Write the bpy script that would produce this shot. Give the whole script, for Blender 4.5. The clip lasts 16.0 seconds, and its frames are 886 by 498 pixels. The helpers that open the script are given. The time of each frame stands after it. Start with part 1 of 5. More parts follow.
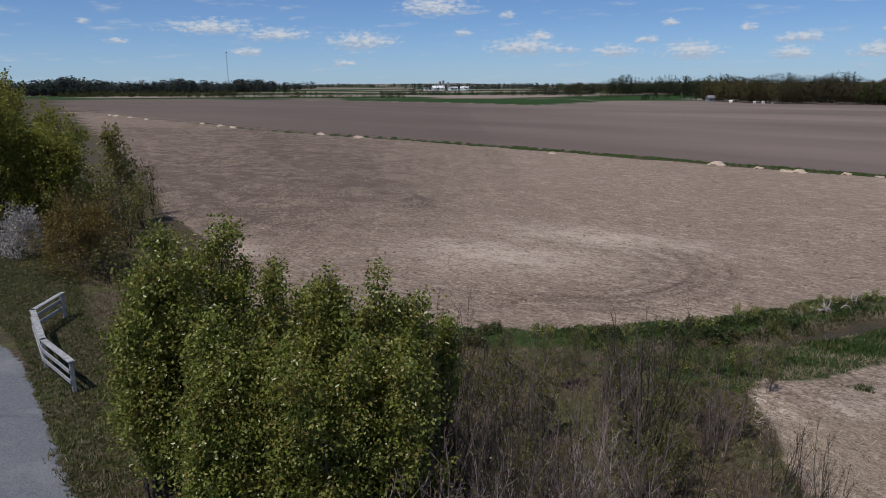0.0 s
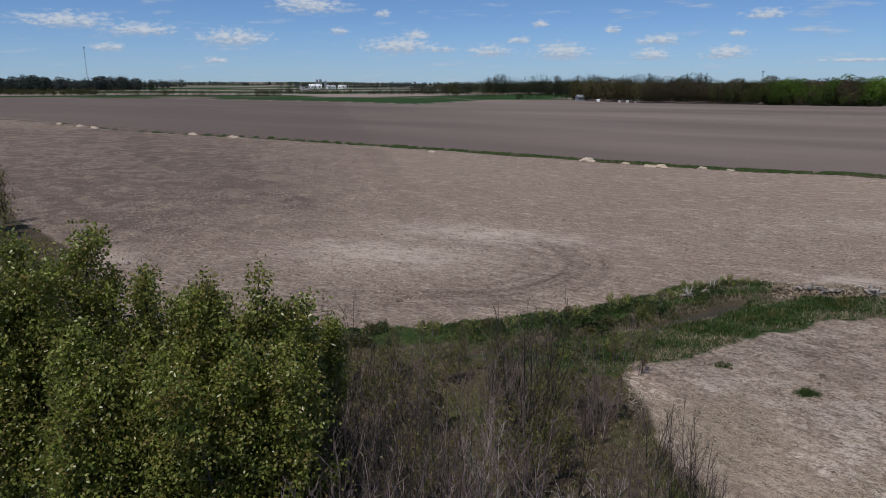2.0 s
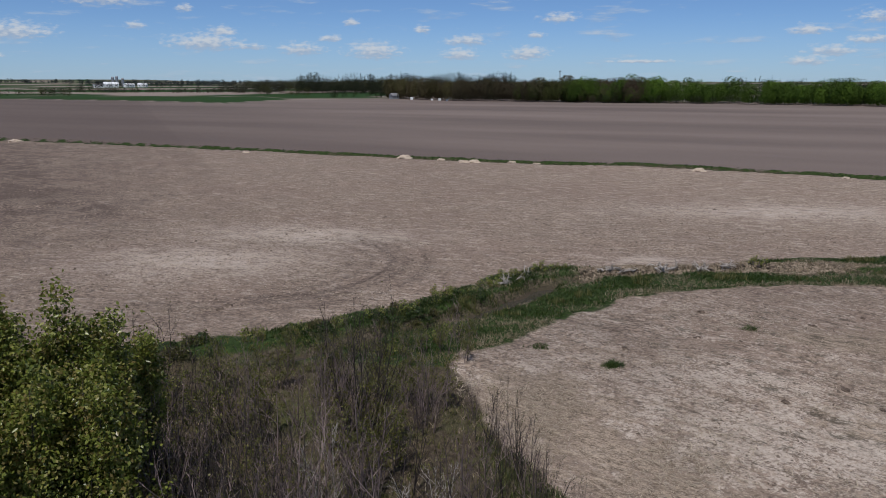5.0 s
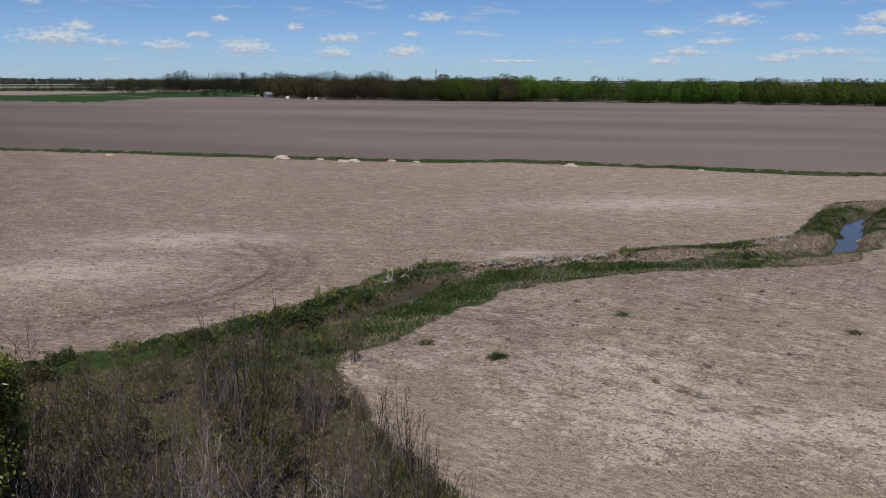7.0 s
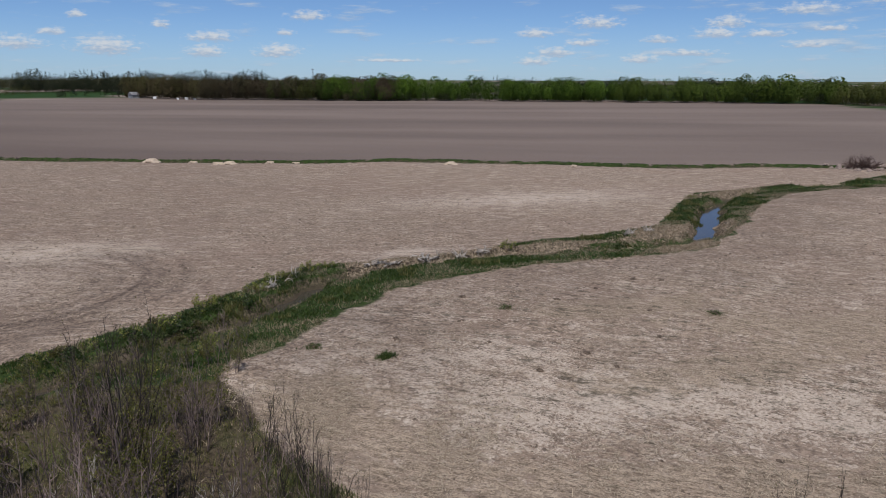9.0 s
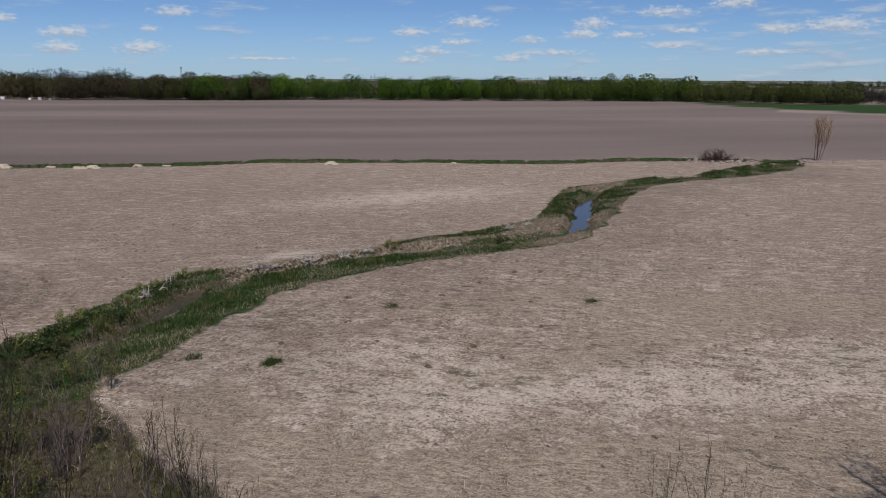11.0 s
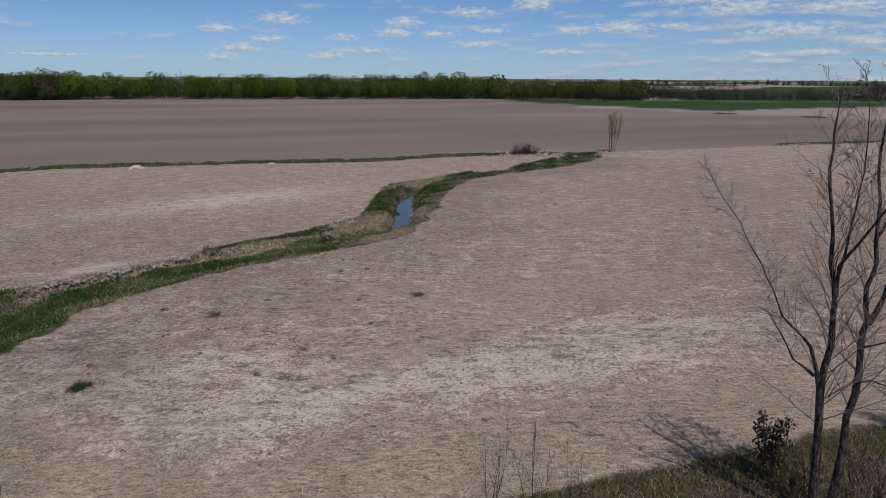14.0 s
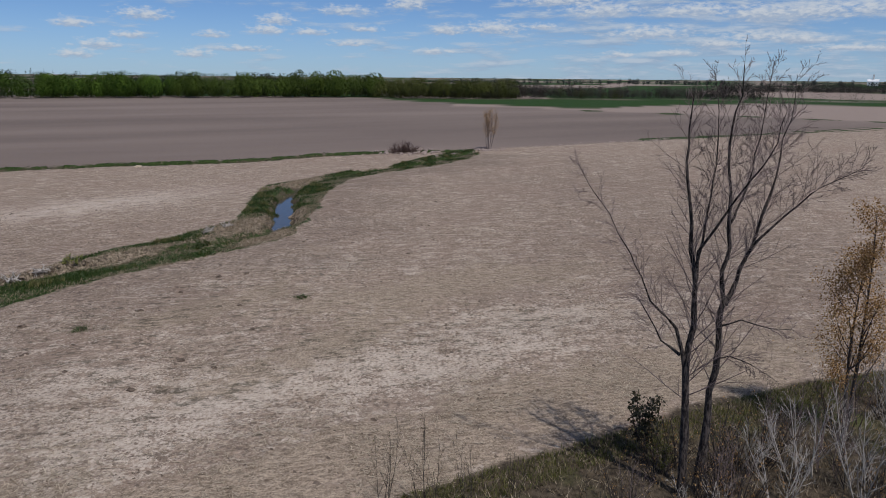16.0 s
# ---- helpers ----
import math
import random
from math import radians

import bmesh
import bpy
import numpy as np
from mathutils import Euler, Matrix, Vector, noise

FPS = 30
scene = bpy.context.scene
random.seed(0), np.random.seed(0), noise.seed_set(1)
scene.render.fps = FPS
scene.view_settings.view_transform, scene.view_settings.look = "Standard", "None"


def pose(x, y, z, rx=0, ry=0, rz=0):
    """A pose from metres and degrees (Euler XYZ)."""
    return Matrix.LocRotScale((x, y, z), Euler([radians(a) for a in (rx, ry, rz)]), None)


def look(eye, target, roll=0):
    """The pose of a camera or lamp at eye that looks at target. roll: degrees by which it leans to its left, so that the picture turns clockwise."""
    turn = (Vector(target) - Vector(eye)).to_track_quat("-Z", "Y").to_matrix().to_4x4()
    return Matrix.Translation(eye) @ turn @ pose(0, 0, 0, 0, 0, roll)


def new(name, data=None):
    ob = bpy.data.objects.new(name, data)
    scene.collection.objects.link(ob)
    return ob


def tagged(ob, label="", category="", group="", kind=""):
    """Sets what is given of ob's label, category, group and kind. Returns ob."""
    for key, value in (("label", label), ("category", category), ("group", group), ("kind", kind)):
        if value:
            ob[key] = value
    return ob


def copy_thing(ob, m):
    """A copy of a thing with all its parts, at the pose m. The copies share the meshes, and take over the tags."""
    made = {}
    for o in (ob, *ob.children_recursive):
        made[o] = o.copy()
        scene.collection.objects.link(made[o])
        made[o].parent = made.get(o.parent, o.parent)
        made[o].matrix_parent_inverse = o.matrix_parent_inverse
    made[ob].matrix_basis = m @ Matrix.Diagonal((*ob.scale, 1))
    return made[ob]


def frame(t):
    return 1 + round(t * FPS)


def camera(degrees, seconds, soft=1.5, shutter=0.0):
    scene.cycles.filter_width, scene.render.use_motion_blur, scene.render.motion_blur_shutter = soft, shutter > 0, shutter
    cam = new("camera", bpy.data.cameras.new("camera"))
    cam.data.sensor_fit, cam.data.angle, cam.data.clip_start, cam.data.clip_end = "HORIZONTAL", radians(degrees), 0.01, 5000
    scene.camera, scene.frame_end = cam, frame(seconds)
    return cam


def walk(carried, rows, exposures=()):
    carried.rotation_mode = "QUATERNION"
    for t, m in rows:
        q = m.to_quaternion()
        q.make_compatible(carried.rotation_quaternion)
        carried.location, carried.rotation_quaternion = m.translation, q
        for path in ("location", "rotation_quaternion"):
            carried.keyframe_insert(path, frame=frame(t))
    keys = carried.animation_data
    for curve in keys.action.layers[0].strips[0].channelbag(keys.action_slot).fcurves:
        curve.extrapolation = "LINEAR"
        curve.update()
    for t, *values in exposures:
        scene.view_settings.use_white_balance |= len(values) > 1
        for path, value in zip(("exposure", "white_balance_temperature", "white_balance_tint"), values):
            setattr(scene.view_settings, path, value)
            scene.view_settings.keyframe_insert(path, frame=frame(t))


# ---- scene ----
cam = camera(64.1, 16.0, soft=0.9)
EYE = 11.0
# seconds, yaw, pitch, roll of the hovering camera
TURN = [
    (0, -0.00, -13.12, 0.50),
    (0.5, -2.43, -13.19, 0.42),
    (1, -4.85, -13.21, 0.35),
    (1.5, -7.12, -13.24, 0.29),
    (2, -9.59, -13.27, 0.19),
    (2.5, -12.05, -13.32, 0.16),
    (3, -14.49, -13.36, 0.10),
    (3.5, -16.92, -13.37, 0.05),
    (4, -19.32, -13.39, 0.03),
    (6.5, -31.45, -13.47, -0.10),
    (7, -33.84, -13.50, -0.15),
    (7.5, -36.25, -13.52, -0.13),
    (8, -38.64, -13.54, -0.16),
    (8.5, -41.06, -13.54, -0.17),
    (9, -43.43, -13.53, -0.14),
    (11.5, -55.44, -13.61, -0.22),
    (12, -57.83, -13.62, -0.23),
    (12.5, -60.26, -13.63, -0.22),
    (13, -62.65, -13.65, -0.25),
    (13.5, -65.08, -13.66, -0.27),
    (14, -67.51, -13.68, -0.29),
    (14.5, -69.90, -13.69, -0.35),
    (15, -72.32, -13.70, -0.40),
    (15.5, -74.76, -13.71, -0.45),
    (16, -77.19, -13.73, -0.48),
]
walk(cam, [(t, pose(0, 0, EYE, 90 + p, r, y)) for t, y, p, r in TURN], [(0.0, 0.03, 6450, 10), (3.0, -0.06, 6270, 10), (4.2, -0.07, 6270, 10), (6.5, 0.08, 6500, 10), (9.2, 0.09, 6500, 10), (11.5, -0.02, 6450, 10), (13.5, -0.05, 6400, 10), (16.0, -0.04, 6320, 10)])

# ---- sky, sun ----
SUN_ELEVATION = radians(62)
SUN_FROM = Vector((-0.66, -0.75, 0)).normalized()
sun_dir = SUN_FROM * math.cos(SUN_ELEVATION) + Vector((0, 0, math.sin(SUN_ELEVATION)))
sun = new("sun", bpy.data.lights.new("sun", "SUN"))
sun.data.energy, sun.data.angle, sun.data.color = 3.52, radians(0.6), (1.0, 0.948, 0.895)
sun.matrix_world = look(sun_dir * 50, (0, 0, 0))
scene.view_settings.exposure = 0.0


class Tree:
    """Short forms for building node trees."""

    def __init__(self, nodes, links):
        self.nodes, self.links = nodes, links

    def put(self, socket, value):
        if isinstance(value, bpy.types.NodeSocket):
            self.links.new(value, socket)
        elif value is not None:
            if socket.type == "RGBA" and len(value) == 3:
                value = (*value, 1.0)
            socket.default_value = value

    def math(self, op, a, b=0.0, c=0.0):
        n = self.nodes.new("ShaderNodeMath")
        n.operation = op
        for s, v in zip(n.inputs, (a, b, c)):
            self.put(s, v)
        return n.outputs[0]

    def vec(self, op, a, b=None):
        n = self.nodes.new("ShaderNodeVectorMath")
        n.operation = op
        self.put(n.inputs[0], a)
        if b is not None:
            self.put(n.inputs[1], b)
        return n.outputs["Value"] if op in ("DOT_PRODUCT", "LENGTH") else n.outputs[0]

    def mix(self, fac, a, b, blend="MIX"):
        n = self.nodes.new("ShaderNodeMix")
        n.data_type, n.blend_type = "RGBA", blend
        self.put(n.inputs[0], fac)
        self.put(n.inputs[6], a)
        self.put(n.inputs[7], b)
        return n.outputs[2]

    def ramp(self, x, lo, hi, a=0.0, b=1.0, smooth=True):
        n = self.nodes.new("ShaderNodeMapRange")
        n.interpolation_type = "SMOOTHSTEP" if smooth else "LINEAR"
        for s, v in zip(n.inputs, (x, lo, hi, a, b)):
            self.put(s, v)
        return n.outputs[0]

    def noise(self, scale, detail=4.0, rough=0.55, vector=None, distortion=0.0):
        n = self.nodes.new("ShaderNodeTexNoise")
        self.put(n.inputs["Scale"], scale)
        self.put(n.inputs["Detail"], detail)
        self.put(n.inputs["Roughness"], rough)
        self.put(n.inputs["Distortion"], distortion)
        if vector is not None:
            self.put(n.inputs["Vector"], vector)
        return n.outputs[0]

    def coords(self, turn=0.0, scale=(1, 1, 1)):
        c = self.nodes.new("ShaderNodeTexCoord")
        m = self.nodes.new("ShaderNodeMapping")
        self.put(m.inputs["Vector"], c.outputs["Object"])
        m.vector_type = "TEXTURE"
        m.inputs["Rotation"].default_value = (0, 0, radians(-turn))
        m.inputs["Scale"].default_value = tuple(1 / q for q in scale)
        return m.outputs[0]

    def bump(self, height, strength, distance):
        n = self.nodes.new("ShaderNodeBump")
        n.inputs["Strength"].default_value = strength
        n.inputs["Distance"].default_value = distance
        self.put(n.inputs["Height"], height)
        return n.outputs[0]


# clouds: azimuth, elevation, half width and half height in degrees
CLOUDS_NORTH = [(17.3, 4.19, 2.75, 0.55), (12.5, 3.71, 2.06, 0.46), (6.3, 3.22, 2.29, 0.64), (0.6, 5.72, 2.38, 0.73), (-6.2, 2.69, 2.29, 0.64), (-7.5, 3.51, 0.92, 0.37), (-13.3, 2.28, 1.46, 0.46), (-18.8, 2.17, 1.83, 0.64), (-15.5, 3.10, 0.82, 0.27), (-25.4, 1.90, 1.28, 0.46), (-26.0, 2.91, 1.46, 0.37), (-30.6, 1.87, 1.37, 0.37), (-1.6, 3.80, 0.64, 0.27), (-5.0, 5.08, 0.55, 0.27), (14.8, 2.47, 1.01, 0.32), (7.7, 1.62, 0.82, 0.23), (23.9, 3.19, 0.73, 0.18), (25.9, 4.47, 0.41, 0.23), (-17.1, 4.30, 0.55, 0.27), (-22.6, 3.79, 0.55, 0.32), (-9.5, 2.43, 1.14, 0.23)]
CLOUDS_MIDDLE = [(-33.1, 4.59, 1.28, 0.37), (-31.3, 3.33, 0.69, 0.23), (-30.9, 2.15, 1.37, 0.37), (-26.1, 3.04, 1.28, 0.32), (-55.2, 4.11, 1.60, 0.46), (-50.5, 3.41, 1.14, 0.37), (-54.2, 2.68, 1.14, 0.27), (-52.1, 1.98, 1.46, 0.37), (-50.6, 1.30, 1.28, 0.32), (-59.8, 2.85, 1.10, 0.27), (-61.9, 1.88, 2.06, 0.23), (-58.5, 1.46, 1.14, 0.37), (-64.5, 4.00, 1.28, 0.46), (-63.8, 3.23, 1.37, 0.37), (-67.0, 3.17, 1.37, 0.27), (-71.1, 3.44, 1.14, 0.23), (-39.3, 1.37, 2.29, 0.14)]
CLOUDS_EAST = [(-69.6, 4.76, 1.83, 0.37), (-74.4, 5.32, 1.37, 0.55), (-70.0, 2.37, 1.37, 0.27), (-77.4, 3.41, 1.14, 0.37), (-81.1, 3.56, 2.06, 0.55), (-76.5, 1.85, 1.37, 0.23), (-84.8, 3.73, 0.92, 0.27), (-89.4, 4.85, 2.75, 0.55), (-92.8, 3.21, 2.75, 0.55), (-95.9, 4.76, 2.75, 0.55), (-98.0, 2.45, 1.83, 0.37), (-94.9, 1.78, 1.37, 0.27), (-100.6, 2.93, 2.75, 0.37), (-100.4, 4.46, 2.75, 0.69), (-104.0, 4.55, 3.20, 0.69), (-107.0, 4.63, 1.83, 0.69), (-106.0, 2.11, 2.75, 0.27), (-103.2, 2.71, 1.83, 0.37), (-90.7, 1.66, 1.14, 0.27), (-86.0, 5.6, 3.0, 0.5)]


def make_world():
    world = bpy.data.worlds.new("sky")
    scene.world = world
    world.use_nodes = True
    nt = world.node_tree
    nt.nodes.clear()
    g = Tree(nt.nodes, nt.links)
    sky = nt.nodes.new("ShaderNodeTexSky")
    sky.sky_type, sky.sun_disc = "NISHITA", False
    sky.sun_elevation = SUN_ELEVATION
    sky.sun_rotation = math.atan2(SUN_FROM.x, SUN_FROM.y)
    sky.air_density, sky.dust_density, sky.ozone_density, sky.altitude = 0.65, 0.15, 4.0, 100
    c = nt.nodes.new("ShaderNodeTexCoord")
    sep = nt.nodes.new("ShaderNodeSeparateXYZ")
    nt.links.new(c.outputs["Generated"], sep.inputs[0])
    x, y, z = sep.outputs
    azimuth = g.math("MULTIPLY", g.math("ARCTAN2", g.math("MULTIPLY", x, -1.0), y), 180 / math.pi)
    height = g.math("MULTIPLY", g.math("ARCSINE", z), 180 / math.pi)
    comb = nt.nodes.new("ShaderNodeCombineXYZ")
    nt.links.new(azimuth, comb.inputs[0]), nt.links.new(height, comb.inputs[1])
    place = comb.outputs[0]
    puffs = g.noise(1.5, 4.0, 0.55, g.vec("MULTIPLY", place, (1.1, 2.6, 1)))
    near, weight, level = None, 0.0001, 0.0
    for a, e, w, h in CLOUDS_NORTH + CLOUDS_MIDDLE + CLOUDS_EAST:
        part_of = nt.nodes.new("ShaderNodeSeparateXYZ")
        g.put(part_of.inputs[0], g.vec("MULTIPLY", g.vec("SUBTRACT", place, (a, e - 0.15 * h, 0)), (0.74 / w, 0.66 / h, 0)))
        u, v = part_of.outputs[0], part_of.outputs[1]
        deep = g.math("MAXIMUM", v, g.math("MULTIPLY", v, -1.7))
        d = g.math("MULTIPLY_ADD", u, u, g.math("MULTIPLY", deep, deep))
        near = d if near is None else g.math("MINIMUM", near, d)
        share = g.math("MAXIMUM", g.math("SUBTRACT", 1.3, d), 0.0)
        weight = g.math("ADD", share, weight)
        level = g.math("MULTIPLY_ADD", share, v, level)
    body = g.math("SUBTRACT", 1.0, g.math("SQRT", near))
    dense = g.math("ADD", body, g.math("MULTIPLY", g.math("SUBTRACT", puffs, 0.45), 2.0))
    cover = g.ramp(dense, 0.0, 1.0, 0.0, 0.88)
    lit = g.math("ADD", g.math("DIVIDE", level, weight), g.math("MULTIPLY", g.math("SUBTRACT", puffs, 0.5), 2.0))
    lit = g.ramp(lit, -0.35, 0.45)
    # broken banks, thicker towards the east
    banks = g.vec("MULTIPLY", place, (0.42, 2.3, 1))
    thin = g.noise(0.55, 5.0, 0.58, banks)
    above = g.noise(0.55, 5.0, 0.58, g.vec("ADD", banks, (0.0, 0.75, 0.0)))
    east = g.ramp(azimuth, -55.0, -95.0, -0.02, 0.14)
    veil = g.ramp(g.math("ADD", thin, east), 0.52, 0.78, 0.0, 0.8)
    bank_lit = g.ramp(g.math("SUBTRACT", thin, above), -0.12, 0.16)
    low_haze = g.ramp(height, 5.0, 0.0, 0.06, 0.36)
    flat = g.vec("MULTIPLY", c.outputs["Generated"], (3.0, 3.0, 6.0))
    high = g.math("MULTIPLY", g.ramp(g.noise(1.6, 6.0, 0.6, flat), 0.55, 0.7), g.ramp(height, 8.0, 16.0))
    blue = (0.775, 0.935, 1.14)
    air = g.mix(1.0, sky.outputs[0], blue, "MULTIPLY")
    air = g.mix(low_haze, air, (3.9, 5.3, 7.3))
    air = g.mix(veil, air, g.mix(bank_lit, (3.6, 4.7, 6.4), (6.0, 6.8, 7.8)))
    air = g.mix(cover, air, g.mix(lit, (4.5, 5.4, 6.8), (7.3, 7.7, 8.2)))
    air = g.mix(g.math("MULTIPLY", high, 0.8), air, (7.6, 8.0, 8.6))
    shade = nt.nodes.new("ShaderNodeBackground")
    shade.inputs["Strength"].default_value = 0.078
    g.put(shade.inputs["Color"], air)
    out = nt.nodes.new("ShaderNodeOutputWorld")
    nt.links.new(shade.outputs[0], out.inputs[0])


make_world()

# ---- materials ----
def material(name, paint, rough=0.9, metal=0.0, specular=0.3):
    """paint(tree) gives the colour and the normal (or None)."""
    m = bpy.data.materials.new(name)
    m.use_nodes = True
    g = Tree(m.node_tree.nodes, m.node_tree.links)
    b = m.node_tree.nodes["Principled BSDF"]
    colour, normal, *more = paint(g)
    g.put(b.inputs["Base Color"], colour)
    if normal is not None:
        g.put(b.inputs["Normal"], normal)
    g.put(b.inputs["Roughness"], more[0] if more else rough)
    b.inputs["Metallic"].default_value = metal
    b.inputs["Specular IOR Level"].default_value = specular
    return m


def island(g):
    return g.nodes.new("ShaderNodeNewGeometry").outputs["Random Per Island"]


def per_object(g):
    return g.nodes.new("ShaderNodeObjectInfo").outputs["Random"]


def zones(g, name):
    a = g.nodes.new("ShaderNodeAttribute")
    a.attribute_name = name
    s = g.nodes.new("ShaderNodeSeparateColor")
    g.links.new(a.outputs["Color"], s.inputs[0])
    return (*s.outputs, a.outputs["Alpha"])


def ground_paint(g):
    grass, verge, pale, dark = zones(g, "zone_near")
    far, green, gravel, light = zones(g, "zone_far")
    plain = g.coords()
    south, tracks = zones(g, "zone_side")[:2]

    def worked(long):
        return g.mix(south, g.coords(42.0, (long, 1.0, 1.0)), g.coords(64.0, (long, 1.0, 1.0)))

    rows = worked(0.5)
    big = g.noise(0.075, 6.0, 0.65, plain)
    mid = g.noise(0.35, 6.0, 0.65, plain)
    fine = g.noise(4.2, 8.0, 0.72, plain)
    grit = g.noise(11.0, 6.0, 0.75, plain)
    drill = g.noise(0.9, 7.0, 0.75, rows)
    streak = g.noise(0.03, 3.0, 0.5, g.coords(46.5, (0.2, 1.0, 1.0)))
    # near fields: dry loam, chalky crust, straw and dark root clumps
    straw, crust, speck, lush = zones(g, "zone_soil")
    warp = g.math("SUBTRACT", g.noise(0.22, 6.0, 0.65, plain), 0.5)
    patch = g.math("SUBTRACT", g.noise(0.8, 6.0, 0.7, plain), 0.5)
    soil = g.mix(g.ramp(fine, 0.36, 0.64), (0.125, 0.095, 0.076), (0.362, 0.277, 0.210))
    soil = g.mix(g.ramp(g.math("ADD", mid, g.math("MULTIPLY", drill, 0.6)), 0.62, 0.98, 0.0, 0.4), soil, (0.250, 0.197, 0.160))
    soil = g.mix(g.ramp(big, 0.42, 0.66, 0.0, 0.6), soil, g.mix(fine, (0.155, 0.108, 0.083), (0.285, 0.208, 0.165)))
    # chalky crust broken by fine holes
    c = g.math("ADD", crust, g.math("ADD", g.math("MULTIPLY", warp, 1.6), g.math("MULTIPLY", patch, 2.6)))
    holes = g.noise(1.7, 9.0, 0.84, rows)
    pits = g.noise(7.5, 6.0, 0.75, plain)
    c = g.math("ADD", c, g.math("MULTIPLY", g.math("SUBTRACT", pits, 0.5), 3.6))
    c = g.math("ADD", c, g.math("MULTIPLY", g.math("SUBTRACT", holes, 0.5), 4.6))
    soil = g.mix(g.ramp(c, 0.45, 1.05, 0.0, 0.85), soil, g.mix(g.ramp(pits, 0.38, 0.62), (0.36, 0.296, 0.242), (0.55, 0.468, 0.388)))
    # light scraps everywhere
    chaff = g.math("ADD", g.math("MULTIPLY", drill, 0.5), g.math("MULTIPLY", grit, 0.55))
    chaff = g.math("ADD", chaff, g.math("MULTIPLY", pale, 0.10))
    soil = g.mix(g.ramp(chaff, 0.58, 0.64, 0.0, 0.8), soil, (0.43, 0.355, 0.28))
    soil = g.mix(g.math("MULTIPLY", pale, g.ramp(g.math("ADD", patch, g.math("MULTIPLY", g.math("SUBTRACT", fine, 0.5), 1.2)), -0.2, 0.2, 0.0, 0.75)), soil, (0.46, 0.39, 0.338))
    # short light scratches left by the drill
    scratch = g.noise(2.2, 6.0, 0.7, worked(0.38), 0.7)
    soil = g.mix(g.ramp(g.math("ADD", scratch, g.math("MULTIPLY", g.math("SUBTRACT", grit, 0.5), 0.5)), 0.55, 0.63, 0.0, 0.66), soil, (0.47, 0.395, 0.325))
    soil = g.mix(g.ramp(g.math("ADD", scratch, g.math("MULTIPLY", g.math("SUBTRACT", pits, 0.5), 0.5)), 0.43, 0.35, 0.0, 0.6), soil, (0.105, 0.078, 0.060))
    # tan straw
    tuft = g.math("SUBTRACT", g.noise(1.1, 6.0, 0.72, g.coords(70, (1.0, 1.0, 1.0))), 0.5)
    t = g.math("ADD", straw, g.math("ADD", g.math("MULTIPLY", warp, 1.8), g.math("MULTIPLY", tuft, 3.2)))
    stalk = g.math("ADD", g.math("MULTIPLY", g.noise(14.0, 6.0, 0.8, plain), 0.5), g.math("MULTIPLY", g.noise(6.0, 7.0, 0.78, worked(0.35)), 0.5))
    mat = g.mix(g.ramp(stalk, 0.40, 0.60), (0.092, 0.068, 0.048), (0.44, 0.35, 0.262))
    soil = g.mix(g.ramp(t, 0.35, 0.9, 0.0, 0.8), soil, mat)
    # dark clumps of roots and stubble
    k = g.math("ADD", g.noise(1.5, 9.0, 0.84, rows), g.math("MULTIPLY", g.math("ADD", speck, g.math("MULTIPLY", warp, 2.4)), 0.07))
    soil = g.mix(g.ramp(k, 0.58, 0.68, 0.0, 0.8), soil, (0.072, 0.062, 0.044))
    crumb = g.math("ADD", g.math("MULTIPLY", grit, 0.6), g.math("MULTIPLY", drill, 0.5))
    soil = g.mix(g.ramp(crumb, 0.49, 0.40, 0.0, 0.75), soil, (0.085, 0.065, 0.051))
    furrow = g.math("ADD", g.noise(0.34, 8.0, 0.75, g.coords(67.0, (0.7, 1.0, 1.0)), 1.2), g.math("MULTIPLY", g.math("SUBTRACT", fine, 0.5), 0.5))
    blotch = g.math("MULTIPLY", dark, g.ramp(furrow, 0.42, 0.60, 1.0, 0.42))
    soil = g.mix(blotch, soil, g.mix(g.ramp(fine, 0.36, 0.64), (0.068, 0.050, 0.041), (0.150, 0.112, 0.092)))
    rut = g.math("MULTIPLY", tracks, g.ramp(g.math("ADD", furrow, g.math("MULTIPLY", patch, 0.3)), 0.38, 0.66, 1.0, 0.6))
    soil = g.mix(rut, soil, g.mix(g.ramp(fine, 0.36, 0.64), (0.060, 0.045, 0.037), (0.135, 0.102, 0.084)))
    # field beyond the ditch: finer tilth with long bands
    tilth = g.mix(g.ramp(streak, 0.26, 0.76), (0.116, 0.091, 0.081), (0.190, 0.151, 0.131))
    tilth = g.mix(g.math("MULTIPLY", g.ramp(fine, 0.35, 0.7), 0.3), tilth, (0.25, 0.20, 0.17))
    tilth = g.mix(g.math("MULTIPLY", dark, 0.6), tilth, (0.090, 0.068, 0.060))
    soil = g.mix(far, soil, tilth)
    soil = g.mix(light, soil, g.mix(mid, (0.215, 0.168, 0.143), (0.27, 0.215, 0.185)))
    # pasture far off
    sward = g.mix(mid, (0.016, 0.040, 0.009), (0.028, 0.058, 0.014))
    soil = g.mix(green, soil, sward)
    # creek banks
    turf = g.mix(g.ramp(fine, 0.35, 0.65), (0.013, 0.025, 0.007), (0.044, 0.068, 0.019))
    rubble = g.mix(g.ramp(pits, 0.42, 0.6), (0.065, 0.050, 0.034), (0.36, 0.29, 0.22))
    worn = g.math("ADD", g.math("MULTIPLY", g.math("SUBTRACT", 1.0, lush), 1.5), g.math("MULTIPLY", g.math("SUBTRACT", mid, 0.5), 2.2))
    turf = g.mix(g.ramp(worn, 0.55, 0.85, 0.0, 0.9), turf, rubble)
    tilt = g.nodes.new("ShaderNodeSeparateXYZ")
